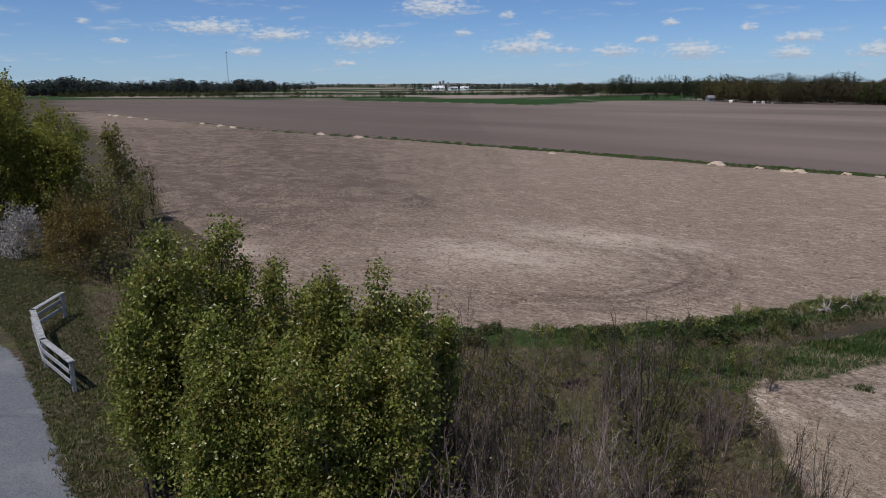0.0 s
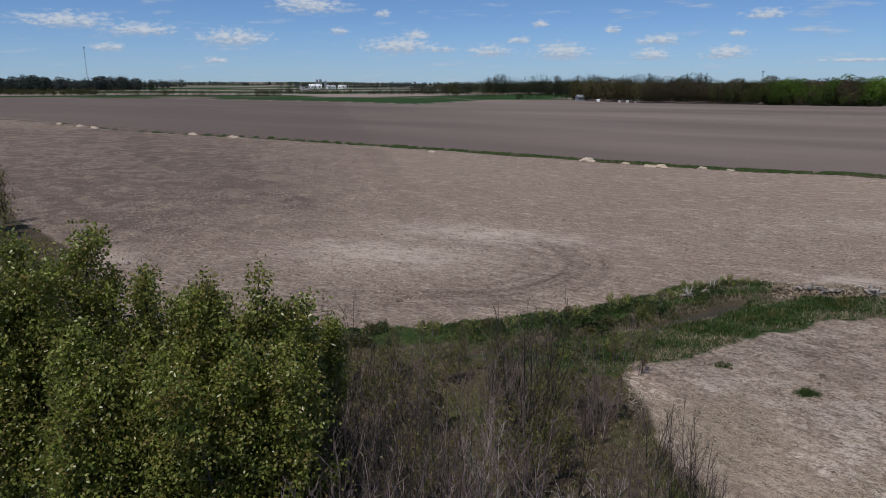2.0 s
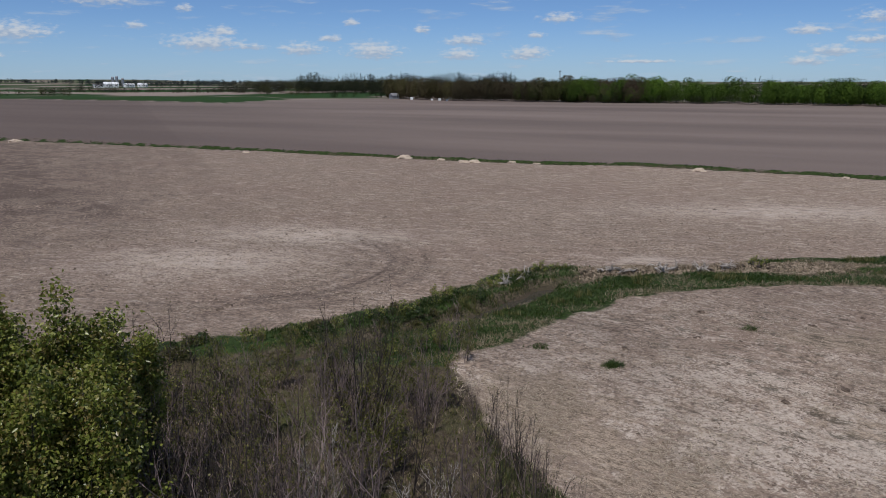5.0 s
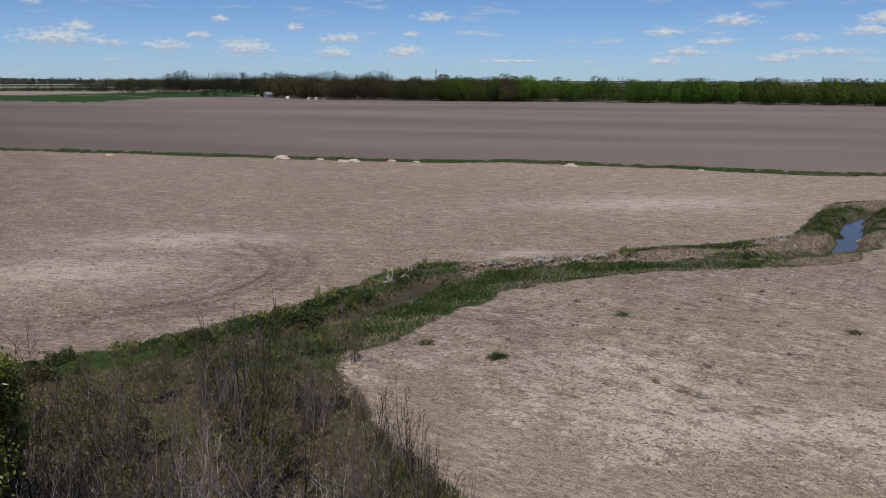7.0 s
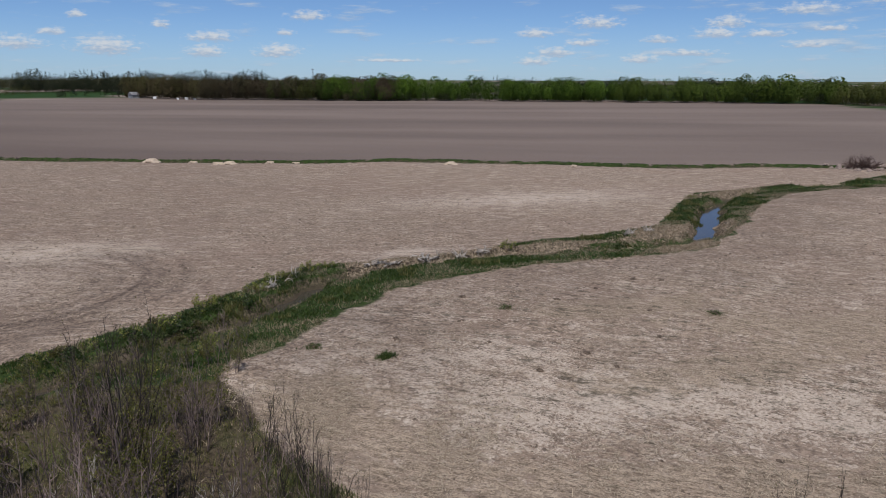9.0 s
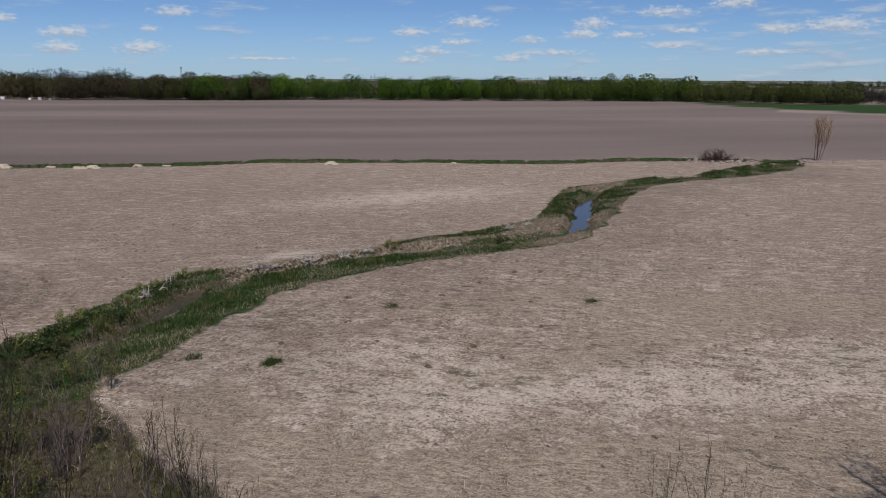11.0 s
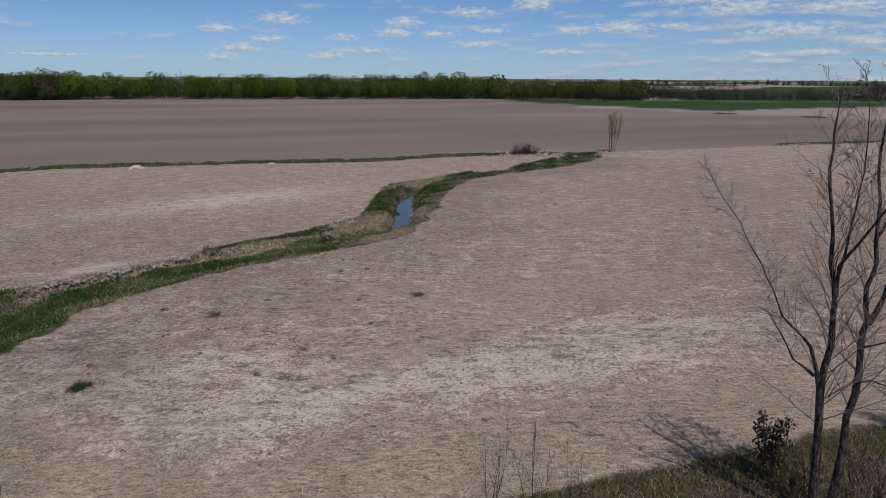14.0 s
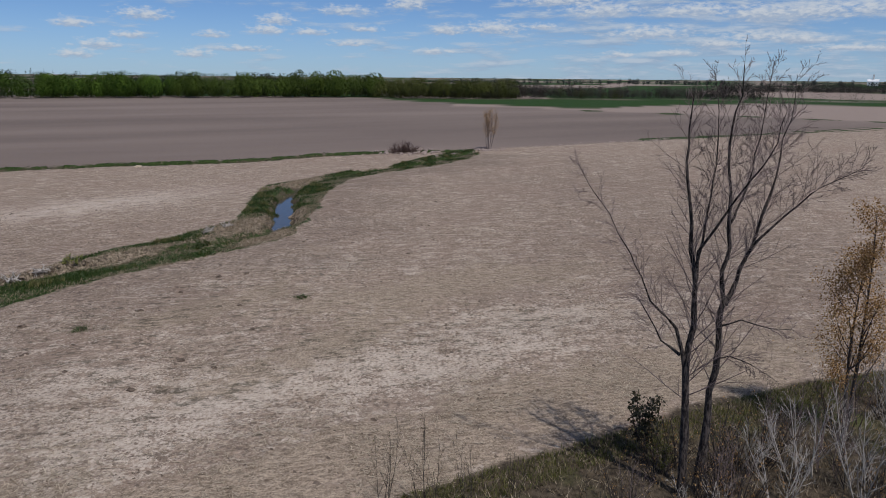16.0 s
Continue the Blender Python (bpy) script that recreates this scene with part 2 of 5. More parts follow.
    g.links.new(g.nodes.new("ShaderNodeNewGeometry").outputs["Normal"], tilt.inputs[0])
    earth = g.mix(g.ramp(pits, 0.40, 0.62), (0.030, 0.022, 0.016), (0.150, 0.115, 0.085))
    turf = g.mix(g.ramp(g.math("ADD", tilt.outputs[2], g.math("MULTIPLY", g.math("SUBTRACT", mid, 0.5), 0.25)), 0.92, 0.80, 0.0, 0.8), turf, earth)
    edge = g.math("ADD", grass, g.math("MULTIPLY", g.math("SUBTRACT", mid, 0.5), 1.9))
    soil = g.mix(g.ramp(edge, 0.38, 0.6), soil, turf)
    # rough verge with leaf litter
    litter = g.mix(g.ramp(fine, 0.3, 0.7), (0.024, 0.018, 0.013), (0.110, 0.086, 0.060))
    moss = g.mix(g.ramp(grit, 0.35, 0.65), (0.034, 0.042, 0.013), (0.110, 0.118, 0.040))
    rough = g.mix(g.ramp(g.math("ADD", mid, g.math("MULTIPLY", big, 0.8)), 0.66, 0.94), moss, litter)
    side = g.math("ADD", verge, g.math("MULTIPLY", g.math("SUBTRACT", mid, 0.5), 0.9))
    soil = g.mix(g.ramp(side, 0.4, 0.62), soil, rough)
    # stone-dust trail
    stone = g.mix(g.ramp(grit, 0.3, 0.7), (0.105, 0.112, 0.128), (0.168, 0.174, 0.192))
    stone = g.mix(g.math("MULTIPLY", g.ramp(mid, 0.45, 0.75), 0.5), stone, (0.25, 0.25, 0.26))
    path = g.math("ADD", gravel, g.math("ADD", g.math("MULTIPLY", g.math("SUBTRACT", fine, 0.5), 0.7), g.math("MULTIPLY", patch, 1.1)))
    soil = g.mix(g.ramp(path, 0.4, 0.6), soil, stone)
    # wet mud at the bottom of the channels
    p = g.nodes.new("ShaderNodeNewGeometry").outputs["Position"]
    s = g.nodes.new("ShaderNodeSeparateXYZ")
    g.links.new(p, s.inputs[0])
    wet = g.ramp(g.math("ADD", s.outputs[2], g.math("MULTIPLY", mid, 0.25)), -0.26, -0.46)
    wet = g.math("MULTIPLY", wet, g.ramp(grass, 0.3, 0.6))
    soil = g.mix(g.math("MULTIPLY", wet, 0.85), soil, (0.060, 0.047, 0.034))
    h = g.math("ADD", g.math("MULTIPLY", grit, 0.5), g.math("ADD", fine, drill))
    return soil, g.bump(g.math("ADD", h, g.math("MULTIPLY", holes, 0.8)), 0.6, 0.10)


def bark_paint(low, high, scale=14.0, contrast=False, own=0.35):
    def paint(g):
        n = g.noise(scale, 5.0, 0.65, g.coords(0, (1, 1, 0.25)))
        if contrast:
            lit = g.mix(g.ramp(n, 0.40, 0.62), low, high)
            old = g.noise(1.6, 4.0, 0.6, g.coords(0, (1, 1, 0.6)))
            return g.mix(g.ramp(old, 0.55, 0.75, 0.0, 0.6), lit, (0.115, 0.100, 0.088)), g.bump(n, 0.9, 0.05)
        return g.mix(g.mix(own, n, per_object(g)), low, high), g.bump(n, 0.5, 0.02)
    return paint


def leaf_material(name, colours, thin=0.35, rough=0.5, bronze=None):
    m = bpy.data.materials.new(name)
    m.use_nodes = True
    g = Tree(m.node_tree.nodes, m.node_tree.links)
    b = m.node_tree.nodes["Principled BSDF"]
    r = island(g)
    patch = g.noise(0.6, 3.0, 0.6, g.coords())
    a, c, d = colours
    colour = g.mix(g.ramp(r, 0.0, 0.6), a, c)
    colour = g.mix(g.ramp(g.math("ADD", r, g.math("MULTIPLY", patch, 0.5)), 0.85, 1.25), colour, d)
    if bronze:
        young = g.math("ADD", g.math("MULTIPLY", g.noise(0.9, 5.0, 0.7, g.coords()), 1.5), g.math("MULTIPLY", r, 0.5))
        colour = g.mix(g.ramp(young, 0.98, 1.3, 0.0, 0.8), colour, bronze)
    g.put(b.inputs["Base Color"], colour)
    b.inputs["Roughness"].default_value = rough
    b.inputs["Specular IOR Level"].default_value = 0.35
    t = m.node_tree.nodes.new("ShaderNodeBsdfTranslucent")
    g.put(t.inputs["Color"], colour)
    mixer = m.node_tree.nodes.new("ShaderNodeMixShader")
    mixer.inputs[0].default_value = thin
    g.links.new(b.outputs[0], mixer.inputs[1]), g.links.new(t.outputs[0], mixer.inputs[2])
    g.links.new(mixer.outputs[0], m.node_tree.nodes["Material Output"].inputs[0])
    return m


def woods_paint(g):
    a = g.nodes.new("ShaderNodeAttribute")
    a.attribute_name = "stand"
    r = island(g)
    return g.mix(1.0, a.outputs["Color"], g.mix(r, (0.92, 0.92, 0.93), (1.10, 1.10, 1.08)), "MULTIPLY"), None


def let_light_through(m, share):
    """Mixes a translucent part of the same colour into a leaf surface."""
    g = Tree(m.node_tree.nodes, m.node_tree.links)
    b = m.node_tree.nodes["Principled BSDF"]
    t = m.node_tree.nodes.new("ShaderNodeBsdfTranslucent")
    g.put(t.inputs["Color"], b.inputs["Base Color"].links[0].from_socket)
    mixer = m.node_tree.nodes.new("ShaderNodeMixShader")
    mixer.inputs[0].default_value = share
    g.links.new(b.outputs[0], mixer.inputs[1]), g.links.new(t.outputs[0], mixer.inputs[2])
    g.links.new(mixer.outputs[0], m.node_tree.nodes["Material Output"].inputs[0])


def grained(low, high, scale, rough_scale=40.0, strength=0.3):
    def paint(g):
        n = g.noise(scale, 6.0, 0.65, g.coords())
        f = g.noise(rough_scale, 4.0, 0.6, g.coords())
        return g.mix(g.ramp(n, 0.3, 0.7), low, high), g.bump(f, strength, 0.02)
    return paint


def plank_paint(g):
    n = g.noise(5.0, 6.0, 0.7, g.coords(0, (1, 1, 8)))
    f = g.noise(1.3, 3.0, 0.5, g.coords())
    c = g.mix(g.ramp(n, 0.3, 0.7), (0.19, 0.19, 0.20), (0.37, 0.37, 0.38))
    return g.mix(g.math("MULTIPLY", g.ramp(f, 0.5, 0.75), 0.5), c, (0.13, 0.13, 0.12)), g.bump(n, 0.4, 0.01)


def water_paint(g):
    n = g.noise(6.0, 3.0, 0.5, g.coords())
    return g.mix(n, (0.038, 0.034, 0.027), (0.062, 0.055, 0.043)), g.bump(n, 0.06, 0.02)


def island_paint(low, high):
    def paint(g):
        return g.mix(island(g), low, high), None
    return paint


GROUND = material("field_soil", ground_paint, rough=0.95, specular=0.1)
WATER = material("creek_water", water_paint, rough=0.09, specular=0.5)
BARK = material("grey_brown_bark", bark_paint((0.035, 0.028, 0.025), (0.105, 0.088, 0.078)))
OLD_BARK = material("furrowed_dark_bark", bark_paint((0.013, 0.010, 0.010), (0.105, 0.084, 0.074), 20.0, True))
BARK_DARK = material("dark_bark", bark_paint((0.014, 0.011, 0.010), (0.060, 0.048, 0.042)))
TWIG = material("grey_twig", bark_paint((0.026, 0.019, 0.020), (0.285, 0.215, 0.20), own=0.75))
TWIG_PALE = material("pale_twig", bark_paint((0.24, 0.215, 0.195), (0.50, 0.455, 0.41)))
LEAF = leaf_material("poplar_leaf", ((0.075, 0.100, 0.017), (0.230, 0.260, 0.050), (0.42, 0.43, 0.15)), 0.40, 0.32, (0.17, 0.11, 0.036))
LEAF_BRIGHT = leaf_material("bright_leaf", ((0.105, 0.120, 0.020), (0.215, 0.225, 0.034), (0.28, 0.24, 0.05)), 0.5)
SHRUB_LEAF = leaf_material("olive_shrub_leaf", ((0.055, 0.058, 0.013), (0.120, 0.125, 0.027), (0.20, 0.18, 0.055)), 0.4)
BUD = leaf_material("young_bud", ((0.055, 0.055, 0.018), (0.095, 0.090, 0.025), (0.13, 0.12, 0.035)))
RUST = leaf_material("rusty_bud", ((0.20, 0.105, 0.038), (0.34, 0.195, 0.072), (0.45, 0.29, 0.125)))
OLD_LEAF = leaf_material("old_dark_leaf", ((0.018, 0.020, 0.008), (0.040, 0.040, 0.016), (0.075, 0.060, 0.03)))
OLIVE = leaf_material("olive_catkin", ((0.095, 0.082, 0.024), (0.18, 0.165, 0.045), (0.25, 0.225, 0.08)))
WILLOW = leaf_material("brown_willow_catkin", ((0.085, 0.062, 0.016), (0.160, 0.115, 0.028), (0.22, 0.16, 0.05)), 0.4)
BLOSSOM = leaf_material("white_blossom", ((0.16, 0.14, 0.12), (0.42, 0.40, 0.39), (0.62, 0.60, 0.58)))
GRASS = leaf_material("creek_grass_blade", ((0.018, 0.036, 0.007), (0.044, 0.078, 0.015), (0.085, 0.110, 0.030)), 0.3)
DITCH_GRASS = leaf_material("ditch_grass_blade", ((0.012, 0.015, 0.007), (0.026, 0.029, 0.012), (0.052, 0.048, 0.022)), 0.15)
MOSSY = leaf_material("olive_verge_grass", ((0.062, 0.066, 0.019), (0.135, 0.134, 0.040), (0.23, 0.20, 0.095)), 0.25)
STRAW = leaf_material("dead_grass_blade", ((0.12, 0.09, 0.055), (0.24, 0.185, 0.12), (0.40, 0.33, 0.235)), 0.2)
LITTER = material("crop_litter", island_paint((0.18, 0.135, 0.09), (0.46, 0.385, 0.29)), rough=0.8)
CLOD = material("soil_clod", grained((0.05, 0.036, 0.026), (0.15, 0.112, 0.085), 6.0))
SAND = material("sandy_spoil", grained((0.32, 0.25, 0.19), (0.52, 0.425, 0.335), 3.0, 20.0, 0.6))
ROCK = material("field_stone", grained((0.17, 0.13, 0.115), (0.37, 0.295, 0.255), 3.0))
WOODS = material("far_foliage", woods_paint, rough=0.9, specular=0.1)
let_light_through(WOODS, 0.3)
PLANK = material("weathered_plank", plank_paint, rough=0.8)
WHITE = material("white_siding", grained((0.68, 0.68, 0.67), (0.82, 0.82, 0.81), 0.4), rough=0.6)
GREY_WALL = material("grey_siding", grained((0.18, 0.19, 0.20), (0.28, 0.29, 0.30), 0.4), rough=0.7)
GREY_ROOF = material("grey_roof", grained((0.14, 0.14, 0.15), (0.24, 0.24, 0.25), 0.5), rough=0.7)
PALE_ROOF = material("pale_metal_roof", grained((0.60, 0.61, 0.62), (0.78, 0.79, 0.80), 0.3), rough=0.5)
BRICK_RED = material("red_barn_board", grained((0.10, 0.045, 0.038), (0.17, 0.07, 0.055), 0.4), rough=0.8)
STEEL = material("galvanised_steel", grained((0.22, 0.22, 0.23), (0.36, 0.36, 0.37), 1.0), rough=0.5, metal=0.6)
GLASS = material("dark_window_glass", lambda g: ((0.02, 0.025, 0.03), None), rough=0.08, specular=0.6)


# ---- plan of the land ----
CREEK = [(-13, 30.5), (-6, 29.4), (0, 28.5), (7.0, 27.9), (8.6, 28.5), (12.7, 29.5), (15.4, 29.9), (17.8, 30.7), (19.4, 31.7), (21, 32.4), (24.5, 32.9), (26.7, 32.3), (30.4, 31.2), (34, 29.7), (38, 28.1), (41.4, 25.4), (45.1, 23.8), (49.2, 23.8), (57.6, 27.5), (60.8, 29.0), (68, 30.6), (73, 29.6), (79, 28.2), (86, 23.9), (97, 20.8), (107, 19)]
NORTH_BANK = [(-13, 33.4), (-6, 31.7), (0, 31.1), (4, 30.9), (8.2, 31.2), (12.3, 32.1), (15.6, 33.1), (18, 34.3), (20.5, 35), (23.6, 35.3), (26, 34), (28.8, 32.9), (31, 32), (35.3, 31.2), (39.5, 30), (43.2, 28.6), (49.5, 27.6), (53.6, 29.1), (60.5, 31.8), (63, 32.8), (66.7, 33.5), (71, 31.5), (78, 30.1), (84, 26.2), (93, 24.7), (101.6, 23.2), (109, 20)]
SOUTH_BANK = [(-13, 22), (0, 22), (11, 23.6), (12, 24.6), (14.1, 25.1), (17, 26.3), (19, 27.4), (23.1, 28.2), (27, 27.9), (30.5, 26.9), (34, 25.8), (38.6, 23.6), (42, 22), (45.5, 21.1), (48, 21.8), (55, 23.4), (63.8, 25.9), (72.7, 26.8), (78.4, 25.4), (86.7, 20.7), (95.8, 18.1), (104, 18)]
DITCH = [(-300, 510), (-186, 362), (-112, 267), (-40, 178.6), (-10, 150), (20, 118), (39.5, 96), (51.8, 82.6), (62, 76.8), (72.8, 63.7), (77, 57.6), (83.5, 47), (94.8, 38.5), (100.5, 31.6), (106, 22)]
STRIP = [(108, 18.5), (113, 14), (119.5, 6.4), (137, -9), (154.6, -29), (187, -64), (330, -220)]
FIELD_SIDE = [(-400, 740), (-148, 288.7), (-41.4, 97), (-24.8, 61.6), (-20.9, 56.3), (-14.7, 46.3), (-10.7, 35.9), (-9.7, 34.4), (-6, 31.6), (0, 30.6), (4, 28), (10.9, 23.6), (10.6, 21), (9.8, 17.2), (9.7, 14), (11, 9.5), (16.4, 4.8), (18.1, 2.9), (20.7, -0.1), (23.9, -3.5), (26.2, -6.8), (29, -11.3), (230, -260)]
VERGE = FIELD_SIDE + [(-400, -260), (-700, 740)]
TRAIL_DIR = Vector((0.592, -0.806, 0))
TRAIL_MID = Vector((-17.3, 24.0, 0))
TRAIL_HALF = 1.75


def away(px, py, line):
    """Distance of points to a polyline, and how far along it in corner numbers."""
    best, where = np.full(px.shape, 1e9), np.zeros(px.shape)
    for i in range(len(line) - 1):
        (ax, ay), (bx, by) = line[i], line[i + 1]
        dx, dy = bx - ax, by - ay
        t = np.clip(((px - ax) * dx + (py - ay) * dy) / (dx * dx + dy * dy), 0, 1)
        d = np.hypot(px - ax - t * dx, py - ay - t * dy)
        where = np.where(d < best, i + t, where)
        best = np.minimum(best, d)
    return best, where


def inside(px, py, poly):
    odd = np.zeros(px.shape, bool)
    for i in range(len(poly)):
        (ax, ay), (bx, by) = poly[i], poly[i - 1]
        if ay != by:
            odd ^= ((ay > py) != (by > py)) & (px < (bx - ax) * (py - ay) / (by - ay) + ax)
    return odd


def step(x, lo, hi):
    t = np.clip((x - lo) / (hi - lo), 0, 1)
    return t * t * (3 - 2 * t)


def soft_zone(px, py, poly, width):
    d, _ = away(px, py, poly + poly[:1])
    return np.clip(0.5 + np.where(inside(px, py, poly), d, -d) / width, 0, 1)


def blob(px, py, x, y, long, wide, turn):
    c, s = math.cos(radians(turn)), math.sin(radians(turn))
    u, v = (px - x) * c + (py - y) * s, -(px - x) * s + (py - y) * c
    return np.exp(-(u / long) ** 2 - (v / wide) ** 2)


BARE = ((28.8, 33.1, 3.6, 1.2, -25), (25.2, 33.2, 1.6, 0.9, -25), (33, 31.2, 2.5, 0.8, -25), (47.3, 26.0, 4.4, 1.5, -4), (44.2, 22.5, 3.0, 0.9, -14), (53.5, 24.4, 2.6, 0.9, 20), (68, 31.6, 6, 0.8, -10), (38, 28.9, 3.5, 0.7, -20), (100, 27, 4, 2.5, -45))


def bare_bank(px, py):
    return np.clip(sum(blob(px, py, *b) for b in BARE), 0, 1)


def trail_gap(px, py):
    along = (px - TRAIL_MID.x) * TRAIL_DIR.x + (py - TRAIL_MID.y) * TRAIL_DIR.y
    bend = np.maximum(0, -along - 2)
    return np.abs((px - TRAIL_MID.x) * -TRAIL_DIR.y + (py - TRAIL_MID.y) * TRAIL_DIR.x + 0.05 * np.minimum(bend, 8) ** 2 + 0.8 * np.maximum(bend - 8, 0))


def land(px, py):
    """Height of the ground."""
    px, py = np.asarray(px, float), np.asarray(py, float)
    z = 0.05 * np.sin(px * 0.31 + 1.3 * np.sin(py * 0.17)) * np.sin(py * 0.27 + 0.8) + 0.03 * np.sin(px * 0.9 + py * 0.4)
    d, k = away(px, py, CREEK)
    deep = np.interp(k, [0, 2, 3, 4, 5.5, 6.5, 7.6, 8.6, 9.6, 11, 15, 16.7, 16.95, 18.8, 19.3, 21, 23, 25], [0.6, 0.66, 0.74, 0.74, 0.74, 0.80, 0.82, 0.76, 0.62, 0.55, 0.55, 0.55, 0.84, 0.84, 0.62, 0.58, 0.5, 0.4])
    half = np.interp(k, [0, 3, 5, 8.5, 9.5, 15, 16.7, 17, 18.8, 19.4, 21, 25], [0.1, 0.1, 0.26, 0.28, 0.12, 0.12, 0.2, 0.5, 0.5, 0.2, 0.1, 0.1])
    d = d + 0.18 * np.sin(px * 2.1 + 1.5 * np.sin(py * 1.3)) + 0.12 * np.sin(py * 3.7 + px * 1.1)
    z = z - deep * (1 - step(d, half, half + np.interp(k, [0, 11, 15, 19, 21], [0.95, 0.95, 1.1, 1.1, 0.95])))
    d, k = away(px, py, DITCH)
    z = z - 1.0 * (1 - step(d, 0.5, 1.7)) * step(k, 0.5, 2)
    far = np.hypot(px, py)
    z = z + 14 * step(far, 900, 3400) * step(py + 0.1 * px, 0, 600) * (1 - step(px, 0, 600))
    flat = 1 - step(trail_gap(px, py), 1.8, 4.0)
    return z * (1 - flat) + 0.12 * flat


def mesh_of(name, verts, faces):
    """A mesh from arrays of corners and of equal-sided faces."""
    verts, faces = np.asarray(verts, np.float32), np.asarray(faces, np.int32)
    me = bpy.data.meshes.new(name)
    n, sides = faces.shape
    me.vertices.add(len(verts))
    me.vertices.foreach_set("co", verts.ravel())
    me.loops.add(n * sides)
    me.loops.foreach_set("vertex_index", faces.ravel())
    me.polygons.add(n)
    me.polygons.foreach_set("loop_start", np.arange(0, n * sides, sides, dtype=np.int32))
    me.update(calc_edges=True)
    me.validate()
    return me


def smooth(me):
    me.polygons.foreach_set("use_smooth", np.ones(len(me.polygons), bool))
    return me


def tint(me, name, values):
    a = me.attributes.new(name, "FLOAT_COLOR", "POINT")
    a.data.foreach_set("color", np.asarray(values, np.float32).ravel())


def steps(marks):
    """Grid lines: (from, to, first step, growth) runs, joined."""
    out = []
    for a, b, s, k in marks:
        x = a
        while x < b:
            out.append(x)
            x += s
            s *= k
    return np.array(out)


def mirrored(start, end, s, k):
    return -steps([(start, end, s, k)])[::-1]


def build_ground():
    xs = np.concatenate([mirrored(26, 4700, 0.5, 1.06), steps([(-25.8, 75, 0.40, 1), (75, 125, 0.8, 1), (125, 4700, 1.0, 1.08)])])
    ys = np.concatenate([mirrored(16, 4700, 0.5, 1.11), steps([(-15.8, 50, 0.36, 1), (50, 110, 0.8, 1), (110, 4700, 0.9, 1.055)])])
    px, py = (a.ravel() for a in np.meshgrid(xs, ys))
    z = land(px, py)
    nx, ny = len(xs), len(ys)
    i = (np.arange(ny - 1)[:, None] * nx + np.arange(nx - 1)).ravel()
    me = smooth(mesh_of("ground", np.stack([px, py, z], 1), np.stack([i, i + 1, i + nx + 1, i + nx], 1)))
    grass = soft_zone(px, py, NORTH_BANK + SOUTH_BANK[::-1], 1.6)
    d, k = away(px, py, DITCH)
    grass = np.maximum(grass, np.clip(1.5 - d / 1.9, 0, 1))
    d, k = away(px, py, STRIP)
    grass = np.maximum(grass, np.clip(1.25 - d / 2.4, 0, 1) * 0.9 * step(px, 126, 142))
    verge = soft_zone(px, py, VERGE, 1.6)
    pale = sum(blob(px, py, *b) for b in ((3.5, 45.5, 7, 4, -25), (12, 50, 9, 3, -35), (51, 42.5, 13, 4, -28), (29.4, 34.1, 2.6, 1.0, -25), (-14, 47, 3, 2, -60)))
    dark = sum(blob(px, py, *b) for b in ((-26, 92, 20, 14, 110), (-14, 82, 18, 6, 120), (-20, 66, 14, 7, 120), (-60, 150, 60, 22, -55), (-45, 120, 30, 14, 115)))
    dark = 0.5 * dark + 0.4 * step(-px, -24, 30) * (py > 30) + 0.2 * step(np.hypot(px, py), 55, 110) * (px < 10) * (py > 30)
    north = (py > np.interp(px, [p[0] for p in NORTH_BANK], [p[1] for p in NORTH_BANK])) & (px > -60)
    bank = np.interp(px, [p[0] for p in SOUTH_BANK], [p[1] for p in SOUTH_BANK]) - py
    dark = dark + np.where(north, 0.26 * (1 - step(px, 30, 62)), 0.0) + np.where(bank > 0, 0.45 * (1 - step(bank + 1.5 * np.sin(px * 0.6), 2, 11)), 0.0) * (px > 12) * (px < 103)
    dark = dark + 0.4 * blob(px, py, 44, -8, 14, 12, 0) + 0.3 * blob(px, py, 75, 0, 25, 14, 0)
    dark = dark * (1 - 0.8 * np.clip(pale, 0, 1))
    # turning tracks of the tractor on the headland
    r = np.hypot(px - 8, py - 43)
    arc = sum(k * np.exp(-((r - q) / 0.34) ** 2) for q, k in ((4.6, 0.4), (5.9, 0.6), (7.2, 1.0), (8.1, 0.6), (9.4, 0.5)))
    tracks = 0.95 * arc * step(px, 3, 9) * (1 - step(py, 45, 51))
    for a, b in ((7.2, 1.0), (8.1, 0.7), (9.4, 0.6)):
        tracks = tracks + 0.5 * b * np.exp(-((py - 43 + a + 0.18 * (px - 8)) / 0.34) ** 2) * step(px, -6, 4) * (1 - step(px, 6, 9.5))
    sway = 1.6 * np.sin(px * 0.35 + py * 0.2) + 1.1 * np.sin(py * 0.6 - px * 0.25)
    for line, w, q in (([(-50, 188), (-33, 138), (-23, 107), (-17, 95.5), (-11.5, 86), (-7, 74)], 3.2, 0.8), ([(-45, 100), (-37, 92), (-31, 81), (-24, 70.5), (-19, 64), (-12.6, 56.7)], 2.6, 0.7), ([(-40, 99), (-32, 97.6), (-28, 102), (-23, 107)], 3.0, 0.5),
                       ([(-21, 120), (-11, 89), (-4.6, 72), (-2, 65)], 2.2, 0.55), ([(-91, 196), (-82, 194), (-63, 174)], 4.0, 0.6), ([(-28, 84), (-22, 85), (-16, 81)], 4.5, 0.6)):
        d, k = away(px + sway, py, line)
        tracks = tracks + 0.5 * q * np.clip(np.sin(1.5 * d + 0.8 * np.sin(0.15 * px)), 0, 1) * np.exp(-(d / 9) ** 2)
        tracks = tracks + 0.5 * q * np.exp(-(d / (0.5 * w)) ** 2)
